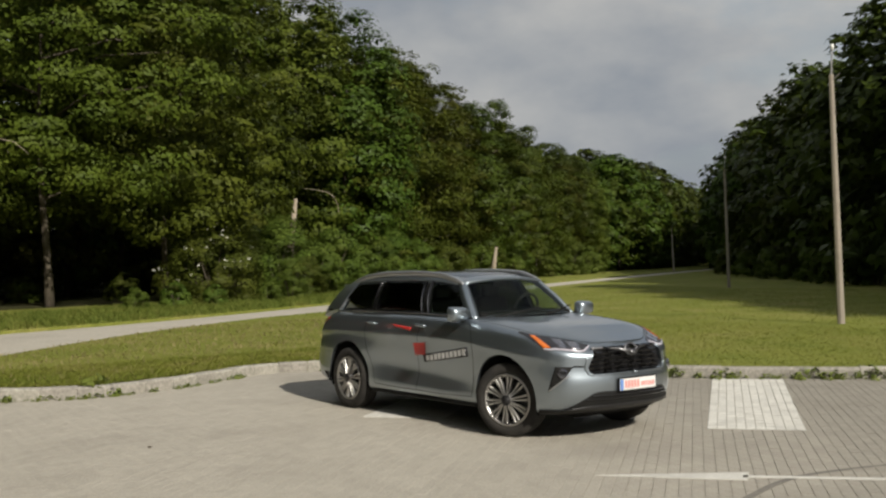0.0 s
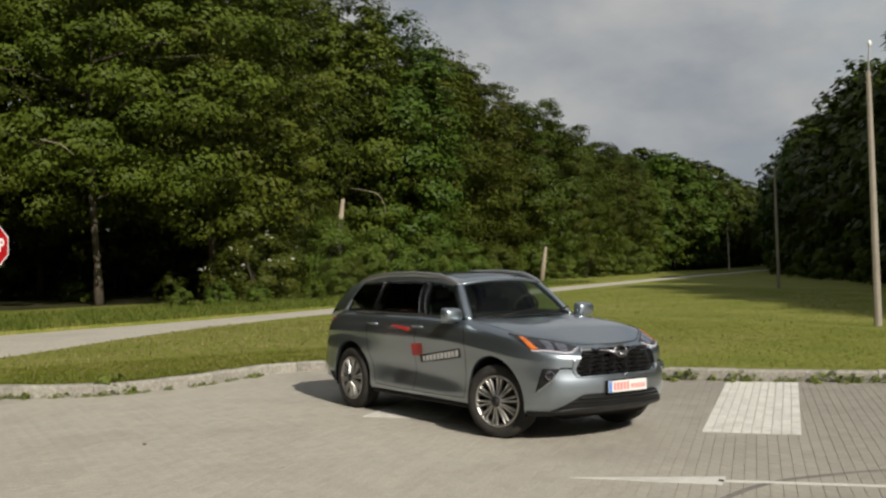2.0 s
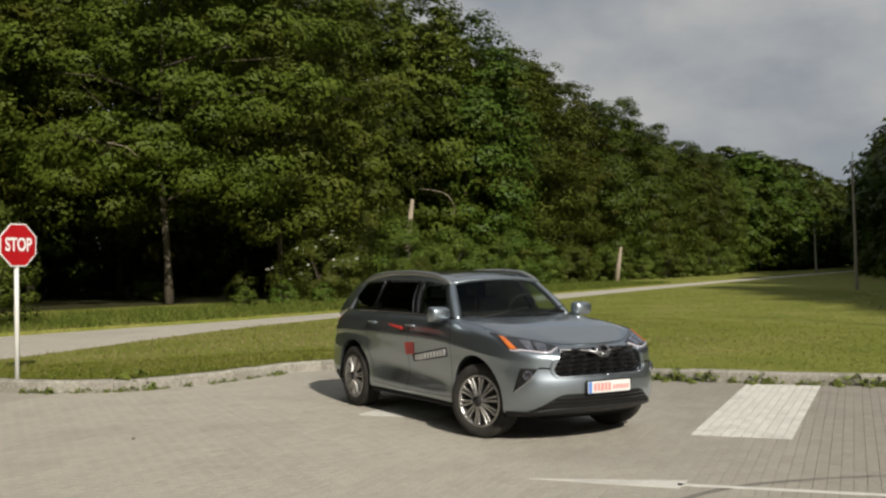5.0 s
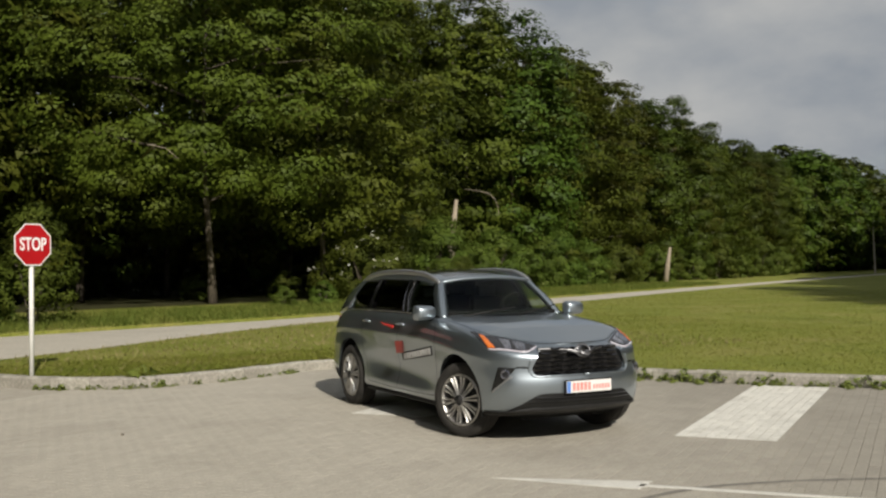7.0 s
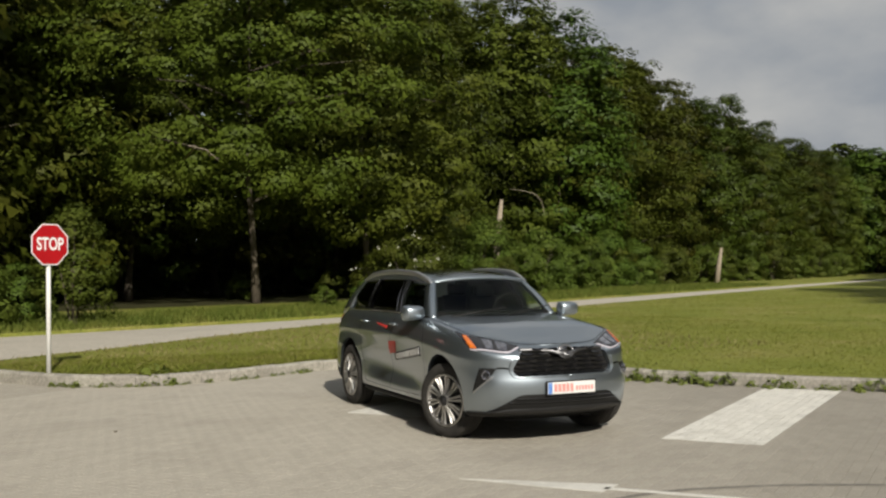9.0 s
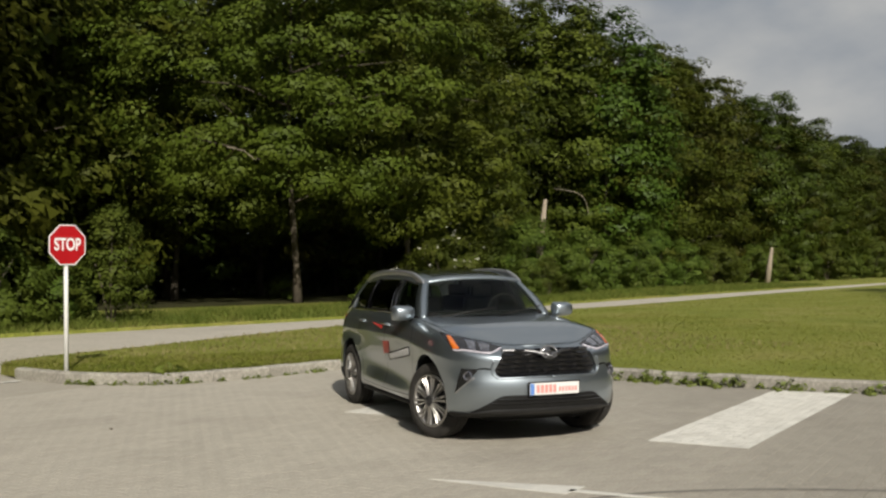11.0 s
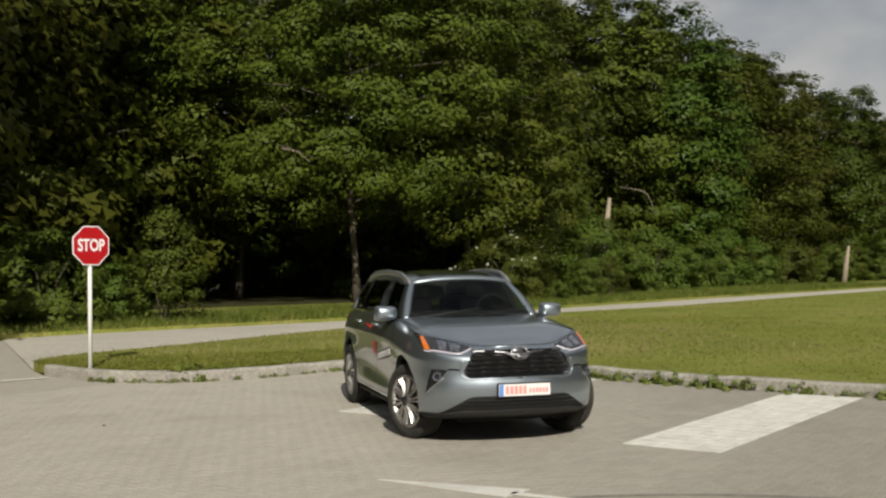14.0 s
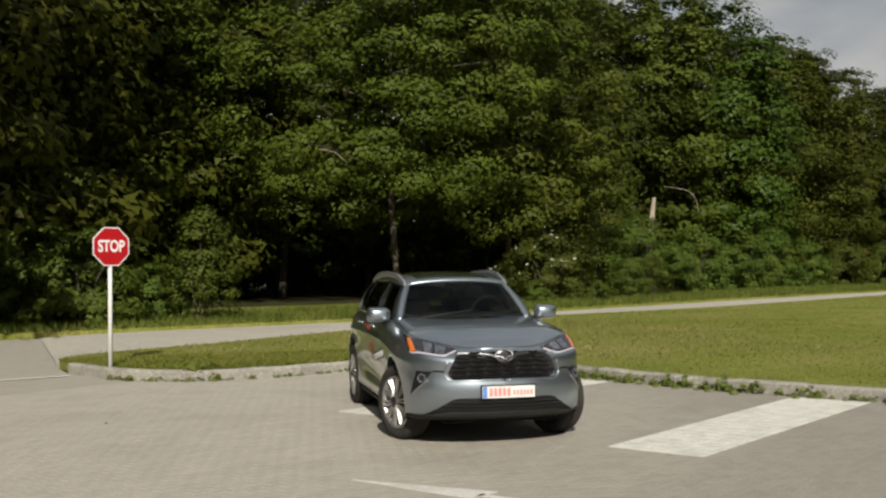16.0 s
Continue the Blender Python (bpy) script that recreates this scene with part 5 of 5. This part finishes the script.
lettering.matrix_local = Matrix.Translation((0.0525, 0, 0.0)) @ Euler((radians(90), 0, radians(90))).to_matrix().to_4x4() @ Matrix.Diagonal((0.86, 1.2, 1, 1))
for z in (1.86, 2.18):
    bm = bmesh.new()
    box(bm, (0.012, 0, z), (0.05, 0.10, 0.035), bevel=0.006)
    part("clamp", bm, M_SIGN_BACK, sign)
sign.matrix_world = pose(-5.98, -4.31, GRASS_Z, 0, 0, 31)


# ---- poles ----
def power_pole(x, y, h, brace=False, label="weathered pale concrete power pole in the grass"):
    p = tagged(empty("power_pole"), label, "utility pole", "power poles")
    bm = bmesh.new()
    tube(bm, [(0, 0, -0.3), (0, 0, h * 0.5), (0, 0, h)], [0.092, 0.078, 0.06], 8)
    part("shaft", bm, M_CONCRETE_POLE, p)
    bm = bmesh.new()
    tube(bm, [(0, 0, h - 0.12), (0.02, 0, h + 0.25), (0.05, 0.02, h + 0.62)], [0.03, 0.024, 0.02], 6)
    pin = part("pin", bm, M_SIGN_BACK, p)
    bm = bmesh.new()
    tube(bm, [(0.05, 0.02, h + 0.60), (0.05, 0.02, h + 0.66), (0.05, 0.02, h + 0.74)], [0.03, 0.05, 0.03], 8)
    part("insulator", bm, M_STEEL_WHITE, p)
    bm = bmesh.new()
    tube(bm, [(-0.1, 0, h - 0.25), (0.22, 0, h - 0.02)], [0.02, 0.02], 6)
    part("hook", bm, M_SIGN_BACK, p)
    if brace:
        bm = bmesh.new()
        tube(bm, [(0.9, -0.9, -0.3), (0.1, -0.1, h * 0.85)], [0.12, 0.09], 8)
        part("brace", bm, M_CONCRETE_POLE, p)
    p.matrix_world = pose(x, y, GRASS_Z, 0.6, -0.8, 0)


power_pole(-4.57, 15.06, 6.05)
power_pole(-26.8, 40.0, 6.6)
power_pole(-83.0, 102.0, 5.8, True, "distant braced power pole at the end of the clearing")

# ---- shrubs along the wood ----
HAZEL = [bush("hazel_bush", 201 + i, h, r, n, 100, 0.085, M_BUSH) for i, (h, r, n) in enumerate(((3.4, 1.9, 80), (2.4, 1.6, 60), (4.6, 2.3, 100)))]
ELDER = bush("elder_bush", 221, 3.0, 2.3, 80, 110, 0.075, M_BUSH, blossom=60)
SAPLING = bush("sapling", 231, 3.5, 1.15, 60, 90, 0.075, M_BUSH)
tagged(ELDER, "elder bush with white blossom heads at the lane", "shrub")
ELDER.matrix_world = pose(-35.3, 13.2, GRASS_Z, 0, 0, 40) @ Matrix.Diagonal((1.12, 1.12, 1.12, 1))
tagged(SAPLING, "upright green sapling at the edge of the lane", "shrub")
SAPLING.matrix_world = pose(-21.9, -2.9, GRASS_Z)
SHRUB = "dense green hazel bush at the wood's edge"
for k, x, y, s in ((1, -21.0, -6.4, 1.15), (1, -21.0, -10.3, 1.15), (1, -23.4, -8.2, 1.3), (1, -24.0, -4.4, 0.75), (0, -41.0, 14.8, 1.0), (2, -43.0, 18.0, 1.0), (0, -42.0, 20.2, 1.15), (1, -42.2, 22.6, 1.2), (2, -46.0, 22.5, 1.0),
                   (0, -45.8, 26.0, 1.1), (1, -47.6, 28.8, 1.2), (0, -50.5, 32.0, 1.1), (2, -52.5, 35.0, 0.9), (0, -54.0, 38.5, 1.0), (1, -56.0, 42.5, 1.3), (0, -59.0, 45.0, 1.0), (1, -61.0, 50.0, 1.3), (0, -64.5, 54.5, 1.0),
                   (1, -67.5, 60.0, 1.3), (0, -71.0, 66.0, 1.1), (1, -75.0, 72.0, 1.3), (0, -79.0, 79.0, 1.2), (1, -83.0, 86.0, 1.4), (1, -42.5, 11.5, 0.6), (1, -44.0, 7.0, 0.55),
                   (1, -30.5, 7.5, 0.36), (1, -31.5, 9.6, 0.42), (1, -32.0, 11.6, 0.36), (1, -33.5, 15.0, 0.40), (0, -36.0, 17.5, 0.55), (0, -38.5, 20.0, 0.6)):
    plant(HAZEL[k], x, y, plant_rng.uniform(0, 360), s, SHRUB, "shrub", "shrubs at the forest edge")
# shade side of the meadow
for x, y, s in ((-2.0, 26.0, 0.7), (-6.5, 30.0, 0.8), (1.5, 23.5, 0.75), (-11.0, 36.0, 1.0), (-16.0, 41.0, 1.1), (-22.0, 47.0, 1.1), (-29.0, 53.0, 1.2), (-37.0, 60.0, 1.2), (4.5, 26.5, 1.2), (-4.0, 34.0, 1.2), (-46.0, 69.0, 1.3), (-56.0, 80.0, 1.4)):
    plant(HAZEL[1], x, y, plant_rng.uniform(0, 360), s, "dark shaded bush at the wood's edge", "shrub", "shrubs across the meadow")

# two pale bare trunks that stand out of the green
for x, y, z0, z1, lx, ly, r in ((-46.2, 23.3, 0.0, 5.7, 0.10, 0.30, 0.22), (-56.4, 48.0, 0.0, 2.9, 0.1, 0.2, 0.20)):
    t = tagged(empty("dead_tree"), "pale barkless tree trunk among green bushes", "tree")
    bm = bmesh.new()
    tube(bm, [(-lx, -ly, -0.2), (-lx * 0.2 + 0.06, -ly * 0.2, z1 * 0.5), (lx, ly, z1)], [r * 1.2, r, r * 0.5], 9)
    part("trunk", bm, M_PALE_BARK, t, smooth=True)
    t.matrix_world = pose(x, y, GRASS_Z)

# bare limb hanging out of the broad beech
t = tagged(empty("dead_branch"), "pale bare branch hanging in the beech", "branch")
bm = bmesh.new()
tube(bm, [(-6.0, 0.2, 0.3), (-2.0, 0.1, 0.5), (-0.3, -0.5, 0.3), (0.0, 0.1, 0.15), (0.2, 0.5, -0.25)], [0.04, 0.028, 0.022, 0.016, 0.01], 6)
part("limb", bm, M_PALE_BARK, t, smooth=True)
t.matrix_world = pose(-27.2, 2.0, 6.0)

t = tagged(empty("dead_branch"), "thin pale bare branch hanging before the bushes", "branch")
bm = bmesh.new()
tube(bm, smooth_line([(-1.8, 0.2, 0.7), (0.0, 0.3, 0.45), (0.5, 0.85, 0.2), (0.75, 1.15, -0.4), (0.8, 1.22, -1.0)], 5), list(np.linspace(0.032, 0.014, 21)), 6)
part("limb", bm, M_PALE_BARK, t, smooth=True)
t.matrix_world = pose(-45.4, 24.5, 5.9)

# undergrowth deep in the wood, too thick to count
rng = np.random.default_rng(77)
def thicket(name, line, off, height, n_per_m, leaf, seed):
    r = np.random.default_rng(seed)
    L = np.array(line)
    d = np.concatenate([[0], np.cumsum(np.hypot(*np.diff(L, axis=0).T))])
    n = int(d[-1] * n_per_m)
    s = r.uniform(0, d[-1], n)
    p = np.stack([np.interp(s, d, L[:, 0]), np.interp(s, d, L[:, 1])], 1)
    q = np.stack([np.interp(np.minimum(s + 1, d[-1]), d, L[:, 0]), np.interp(np.minimum(s + 1, d[-1]), d, L[:, 1])], 1) - p
    q /= np.linalg.norm(q, axis=1)[:, None] + 1e-6
    p = p + np.stack([-q[:, 1], q[:, 0]], 1) * (off + r.uniform(-1.5, 1.5, n))[:, None]
    c = np.concatenate([p, (GRASS_Z + r.uniform(0.1, height, n))[:, None]], 1)
    return new(name, leaf_cloud(name, r, c, r.uniform(0.5, 1.1, n), 22, leaf, M_LEAF_DARK, 0.8, outward=np.array([-60, 40, -30])))


tagged(thicket("undergrowth", EDGE, 20.0, 9.0, 9.0, 0.45, 3), "dark undergrowth deep in the wood", "undergrowth", kind="stuff")
tagged(thicket("undergrowth", [(-42.0, -28.0), (-46.0, -6.0), (-52.0, 8.0), (-57.0, 20.0), (-63.0, 34.0)], 5.0, 5.5, 26.0, 0.24, 5), "dim undergrowth under the trees", "undergrowth", kind="stuff")
tagged(thicket("undergrowth", EDGE[:7], 25.0, 3.2, 16.0, 0.45, 6), "dark undergrowth deep in the wood", "undergrowth", kind="stuff")
tagged(thicket("undergrowth", RIGHT, -11.0, 7.0, 4.0, 0.45, 4), "dark undergrowth deep in the wood", "undergrowth", kind="stuff")
# dark sheet standing in for the shade under and before the trees
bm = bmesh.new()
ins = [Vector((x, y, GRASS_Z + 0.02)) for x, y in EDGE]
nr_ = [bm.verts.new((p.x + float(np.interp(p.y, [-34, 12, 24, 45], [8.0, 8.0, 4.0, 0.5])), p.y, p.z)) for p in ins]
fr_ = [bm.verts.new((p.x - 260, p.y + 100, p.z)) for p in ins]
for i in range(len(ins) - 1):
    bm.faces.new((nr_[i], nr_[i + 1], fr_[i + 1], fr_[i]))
tagged(part("forest_floor", bm, M_SHADE_LITTER), "dark leaf litter with the trees' shade put into its colour", "forest floor", kind="structure")
bm = bmesh.new()
bmesh.ops.create_circle(bm, cap_ends=True, segments=20, radius=1.0, matrix=pose(-40.0, 4.2, GRASS_Z + 0.012, 0, 0, 30) @ Matrix.Diagonal((4.2, 1.1, 1, 1)))
tagged(part("bare_soil", bm, M_DIRT), "bare brown soil of a forest path", "soil", kind="structure")


# ---- grass ----
def blades(name, n, seed, height, where, near=None, spread=0.6, mat=M_BLADE):
    """Single grass blades over a piece of ground, as one mesh."""
    r = np.random.default_rng(seed)
    x0, x1, y0, y1 = where
    x, y = r.uniform(x0, x1, n * 3), r.uniform(y0, y1, n * 3)
    ok = ~inside(hole, x, y)
    for i in range(len(kl) - 1):                     # keep off the kerb stones
        if kd[i] < 24:
            ex, ey = kl[i + 1] - kl[i]
            f = np.clip(((x - kl[i][0]) * ex + (y - kl[i][1]) * ey) / (ex * ex + ey * ey), 0, 1)
            ok &= np.hypot(x - kl[i][0] - f * ex, y - kl[i][1] - f * ey) > 0.19
    if near is not None:
        ok &= near(x, y)
    x, y = x[ok][:n], y[ok][:n]
    k = len(x)
    a = r.uniform(0, 2 * np.pi, k)
    h = height * r.uniform(0.5, 1.4, k)
    w = 0.010 + 0.05 * h * r.uniform(0.6, 1.2, k)
    lx, ly = r.normal(size=k) * h * spread, r.normal(size=k) * h * spread
    z = np.full(k, GRASS_Z - 0.01)
    turn = np.where(-np.sin(a) * lx + np.cos(a) * ly < 0, -1.0, 1.0)      # every blade shows its upper side
    a = np.where(turn < 0, a + np.pi, a)
    V = np.stack([np.stack([x - np.cos(a) * w, y - np.sin(a) * w, z], 1), np.stack([x + np.cos(a) * w, y + np.sin(a) * w, z], 1), np.stack([x + lx, y + ly, z + h], 1)], 1).reshape(-1, 3)
    me = bpy.data.meshes.new(name)
    me.vertices.add(3 * k)
    me.vertices.foreach_set("co", V.ravel())
    me.loops.add(3 * k)
    me.loops.foreach_set("vertex_index", np.arange(3 * k))
    me.polygons.add(k)
    me.polygons.foreach_set("loop_start", np.arange(k) * 3)
    me.update(calc_edges=True)
    me.polygons.foreach_set("use_smooth", np.zeros(k, bool))
    me.materials.append(mat)
    return new(name, me)


ROAD_MID = np.array(ROAD_FAR)
def road_side(x, y):
    """On the meadow's side of the lane."""
    return x > np.interp(y, ROAD_MID[:, 1], ROAD_MID[:, 0]) + 1.0
tagged(blades("grass", 70000, 1, 0.030, (-18, 3, -6, 14), road_side, 2.0), "sunlit meadow grass, short and partly dry", "grass", kind="stuff")
tagged(blades("grass", 70000, 2, 0.040, (-36, 6, 6, 40), road_side, 2.2), "sunlit meadow grass, short and partly dry", "grass", kind="stuff")
tagged(blades("grass", 26000, 6, 0.060, (-8.2, -4.6, -5.6, 2.5), road_side, 1.3), "tufted grass on the island at the kerb", "grass", kind="stuff")
tagged(blades("tall_grass", 60000, 3, 0.20, (-56, -17, -12, 48), lambda x, y: (x < np.interp(y, ROAD_MID[:, 1], ROAD_MID[:, 0]) + 0.6) & (x > np.interp(y, ROAD_MID[:, 1], ROAD_MID[:, 0]) - 9), mat=M_VERGE), "tall grass along the wood", "grass", kind="stuff")

tagged(blades("dry_grass", 6000, 11, 0.075, (-18, -4.6, -6, 9), road_side, 0.7, M_STRAW), "dry straw-coloured grass stalks on the island", "grass", kind="stuff")
tagged(blades("dry_grass", 9000, 12, 0.055, (-30, 4, 3, 34), road_side, 0.7, M_BLADE), "taller grass tufts in the meadow", "grass", kind="stuff")

# weeds in the gutter
WEED = []
for i in range(4):
    r = np.random.default_rng(300 + i)
    c = np.stack([r.normal(size=14) * 0.10, r.normal(size=14) * 0.06, np.abs(r.normal(size=14)) * 0.05], 1)
    me = leaf_cloud("leaves", r, c, r.uniform(0.03, 0.07, 14), 20, 0.021, M_WEED, 0.8)
    root = empty("weed")
    new("leaves", me).parent = root
    bm = bmesh.new()
    for k in range(4):
        a = k * 1.6 + i
        tube(bm, [(0, 0, -0.02), (math.cos(a) * 0.04, math.sin(a) * 0.04, 0.09)], [0.005, 0.003], 4)
    part("stem", bm, M_WEED, root)
    WEED.append(root)
w_rng = random.Random(4)
s = 1.6
while s < 19.0:
    x, y = np.interp(s, kd, kl[:, 0]), np.interp(s, kd, kl[:, 1])
    x2, y2 = np.interp(s + 0.1, kd, kl[:, 0]), np.interp(s + 0.1, kd, kl[:, 1])
    d = Vector((x2 - x, y2 - y, 0)).normalized()
    o = Vector((d.y, -d.x, 0)) * w_rng.uniform(0.02, 0.08)
    plant(WEED[w_rng.randrange(4)], x + o.x, y + o.y, math.degrees(math.atan2(d.y, d.x)) + w_rng.uniform(-20, 20), w_rng.uniform(0.5, 1.2) * (1.25 if s > 10 else 0.7),
          "low green weeds growing in the gutter", "weed", "weeds along the kerb", z=0.0)
    s += w_rng.choice((0.15, 0.2, 0.4, 1.6)) if s < 10 else w_rng.choice((0.15, 0.2, 0.3, 0.45))
plant(WEED[0], -5.05, -2.75, 10, 2.4, "bushy weed against the kerb", "weed", "weeds along the kerb", z=0.0)

# a pebble lying on the paving
bm = bmesh.new()
bmesh.ops.create_icosphere(bm, subdivisions=2, radius=1.0)
for v in bm.verts:
    v.co = Vector((v.co.x * 0.022, v.co.y * 0.015, v.co.z * 0.010 + 0.007)) * (1 + 0.12 * math.sin(7 * v.co.x + 5 * v.co.y + 3 * v.co.z))
pebble = tagged(part("pebble", bm, M_BARK, smooth=True), "small dark pebble lying on the paving", "stone")
pebble.matrix_world = pose(-0.45, -3.9, 0.0, 0, 0, 35)

# ---- road paint ----
U2, V2 = np.array([0.777, 0.629]), np.array([0.629, -0.777])
STRIP = [(-0.29, 4.70), (0.48, 5.34), (3.34, 1.59), (2.57, 0.97)]
SHIFT = (-3.27, -2.19)
STRIP2 = [(x + SHIFT[0], y + SHIFT[1]) for x, y in STRIP]


def paint(name, poly, label, z=0.0045):
    bm = bmesh.new()
    bm.faces.new([bm.verts.new((x, y, z)) for x, y in poly])
    r = bmesh.ops.extrude_face_region(bm, geom=bm.faces[:])
    for g in r["geom"]:
        if isinstance(g, bmesh.types.BMVert):
            g.co.z -= 0.004
    bmesh.ops.recalc_face_normals(bm, faces=bm.faces[:])
    return tagged(part(name, bm, M_PAINT), label, "road marking", kind="structure")


paint("road_arrow", [(3.47, -1.62), (4.24, -0.60), (4.42, -0.86), (4.06, -1.16)], "worn white arrowhead painted on the paving")
paint("road_line", [(4.28, -0.74), (6.6, 1.36), (6.65, 1.30), (4.33, -0.80)], "thin white line painted on the paving")
paint("stop_line", [(-6.52, -5.02), (-6.40, -4.98), (-4.9, -8.6), (-5.02, -8.64)], "white line painted across the exit")
def streak(pts, w):
    line = [np.array(p) for p in smooth_line(pts, 8)]
    bm = bmesh.new()
    rows = []
    for i, p in enumerate(line):
        d = line[min(i + 1, len(line) - 1)] - line[max(i - 1, 0)]
        nrm = np.array([-d[1], d[0]]) / (np.hypot(*d) + 1e-9) * w / 2
        rows.append((bm.verts.new((*(p + nrm), 0.003)), bm.verts.new((*(p - nrm), 0.003))))
    for a, b in zip(rows, rows[1:]):
        bm.faces.new((a[0], a[1], b[1], b[0]))
    return tagged(part("tyre_mark", bm, M_SKID), "faint dark tyre mark on the paving", "tyre mark", kind="structure")
streak([(5.1, -2.2), (4.78, -1.3), (4.62, -0.6), (4.68, 0.0), (4.95, 0.8), (5.5, 1.8)], 0.07)

# ---- paving blocks ----
PL, PW, GAP = 0.20, 0.10, 0.0028
uu = np.arange(-90, 90)
vv = np.arange(-60, 60)
iu, iv = np.meshgrid(uu, vv)
cu = iu * PW
cv = (iv + 0.5 * (iu % 2)) * PL
org = np.array([2.57, 0.97])
px = (org[0] + cu * U2[0] + cv * V2[0]).ravel()
py = (org[1] + cu * U2[1] + cv * V2[1]).ravel()
keep = inside(plaza_poly, px, py) & (px < 9.5) & (py > -9.5) & (px > -9.0) & (np.hypot(px - 11.0, py + 5.5) > 3.0)
keep &= ~((px > 7) & (py < -4))
px, py = px[keep], py[keep]
hu, hv, ch = (PW - GAP) / 2, (PL - 0.007) / 2, 0.0018
prng = np.random.default_rng(8)
dz = prng.normal(size=len(px)) * 0.0008
corner = [(-1, -1), (1, -1), (1, 1), (-1, 1)]
PV = np.array([[(a * (hu - ch)) * U2[0] + (b * (hv - ch)) * V2[0], (a * (hu - ch)) * U2[1] + (b * (hv - ch)) * V2[1], 0.0] for a, b in corner]
              + [[(a * hu) * U2[0] + (b * hv) * V2[0], (a * hu) * U2[1] + (b * hv) * V2[1], -0.0018] for a, b in corner]
              + [[(a * hu) * U2[0] + (b * hv) * V2[0], (a * hu) * U2[1] + (b * hv) * V2[1], -0.03] for a, b in corner])
PV0 = PV
PF = [(3, 2, 1, 0)] + [(i, (i + 1) % 4, 4 + (i + 1) % 4, 4 + i) for i in range(4)] + [(4 + i, 4 + (i + 1) % 4, 8 + (i + 1) % 4, 8 + i) for i in range(4)]
white = np.zeros(len(px), bool)
single = (np.abs((px - 3.9) * U2[0] + (py + 0.3) * U2[1]) < 0.95) & (np.abs((px - 3.9) * V2[0] + (py + 0.3) * V2[1]) < 1.55) & ~white


def block_mesh(name, sel, mat):
    n = len(px[sel])
    base = np.stack([px[sel], py[sel], dz[sel]], 1)
    V = (base[:, None, :] + PV[None]).reshape(-1, 3)
    F = (np.arange(n)[:, None, None] * 12 + np.array(PF)[None]).reshape(-1, 4)
    me = bpy.data.meshes.new(name)
    me.vertices.add(len(V))
    me.vertices.foreach_set("co", V.ravel())
    me.loops.add(F.size)
    me.loops.foreach_set("vertex_index", F.ravel())
    me.polygons.add(len(F))
    me.polygons.foreach_set("loop_start", np.arange(len(F)) * 4)
    me.update(calc_edges=True)
    me.polygons.foreach_set("use_smooth", np.zeros(len(F), bool))
    me.materials.append(mat)
    return new(name, me)


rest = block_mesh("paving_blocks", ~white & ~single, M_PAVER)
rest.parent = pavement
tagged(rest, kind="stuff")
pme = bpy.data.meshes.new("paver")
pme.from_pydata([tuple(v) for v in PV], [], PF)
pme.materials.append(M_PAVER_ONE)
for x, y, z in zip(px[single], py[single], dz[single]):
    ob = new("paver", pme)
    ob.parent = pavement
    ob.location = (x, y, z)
for poly in (STRIP, STRIP2):                 # painted blocks run square with their strip
    A, B, C, D = (np.array(p) for p in poly)
    qx, qy = [], []
    for i in range(10):
        for j in range(23):
            u, v = (i + 0.5) / 10, (j + 0.5) / 23
            p = (A * (1 - u) + B * u) * (1 - v) + (D * (1 - u) + C * u) * v
            qx.append(p[0]); qy.append(p[1])
    px, py = np.array(qx), np.array(qy)
    dz = prng.normal(size=len(px)) * 0.0004 + 0.0035
    PV = PV0 * np.array([0.955, 0.955, 1.0])
    st = block_mesh("painted_blocks", np.ones(len(px), bool), M_PAINT)
    st.parent = pavement
    tagged(st, "white painted strip between parking bays", kind="stuff")
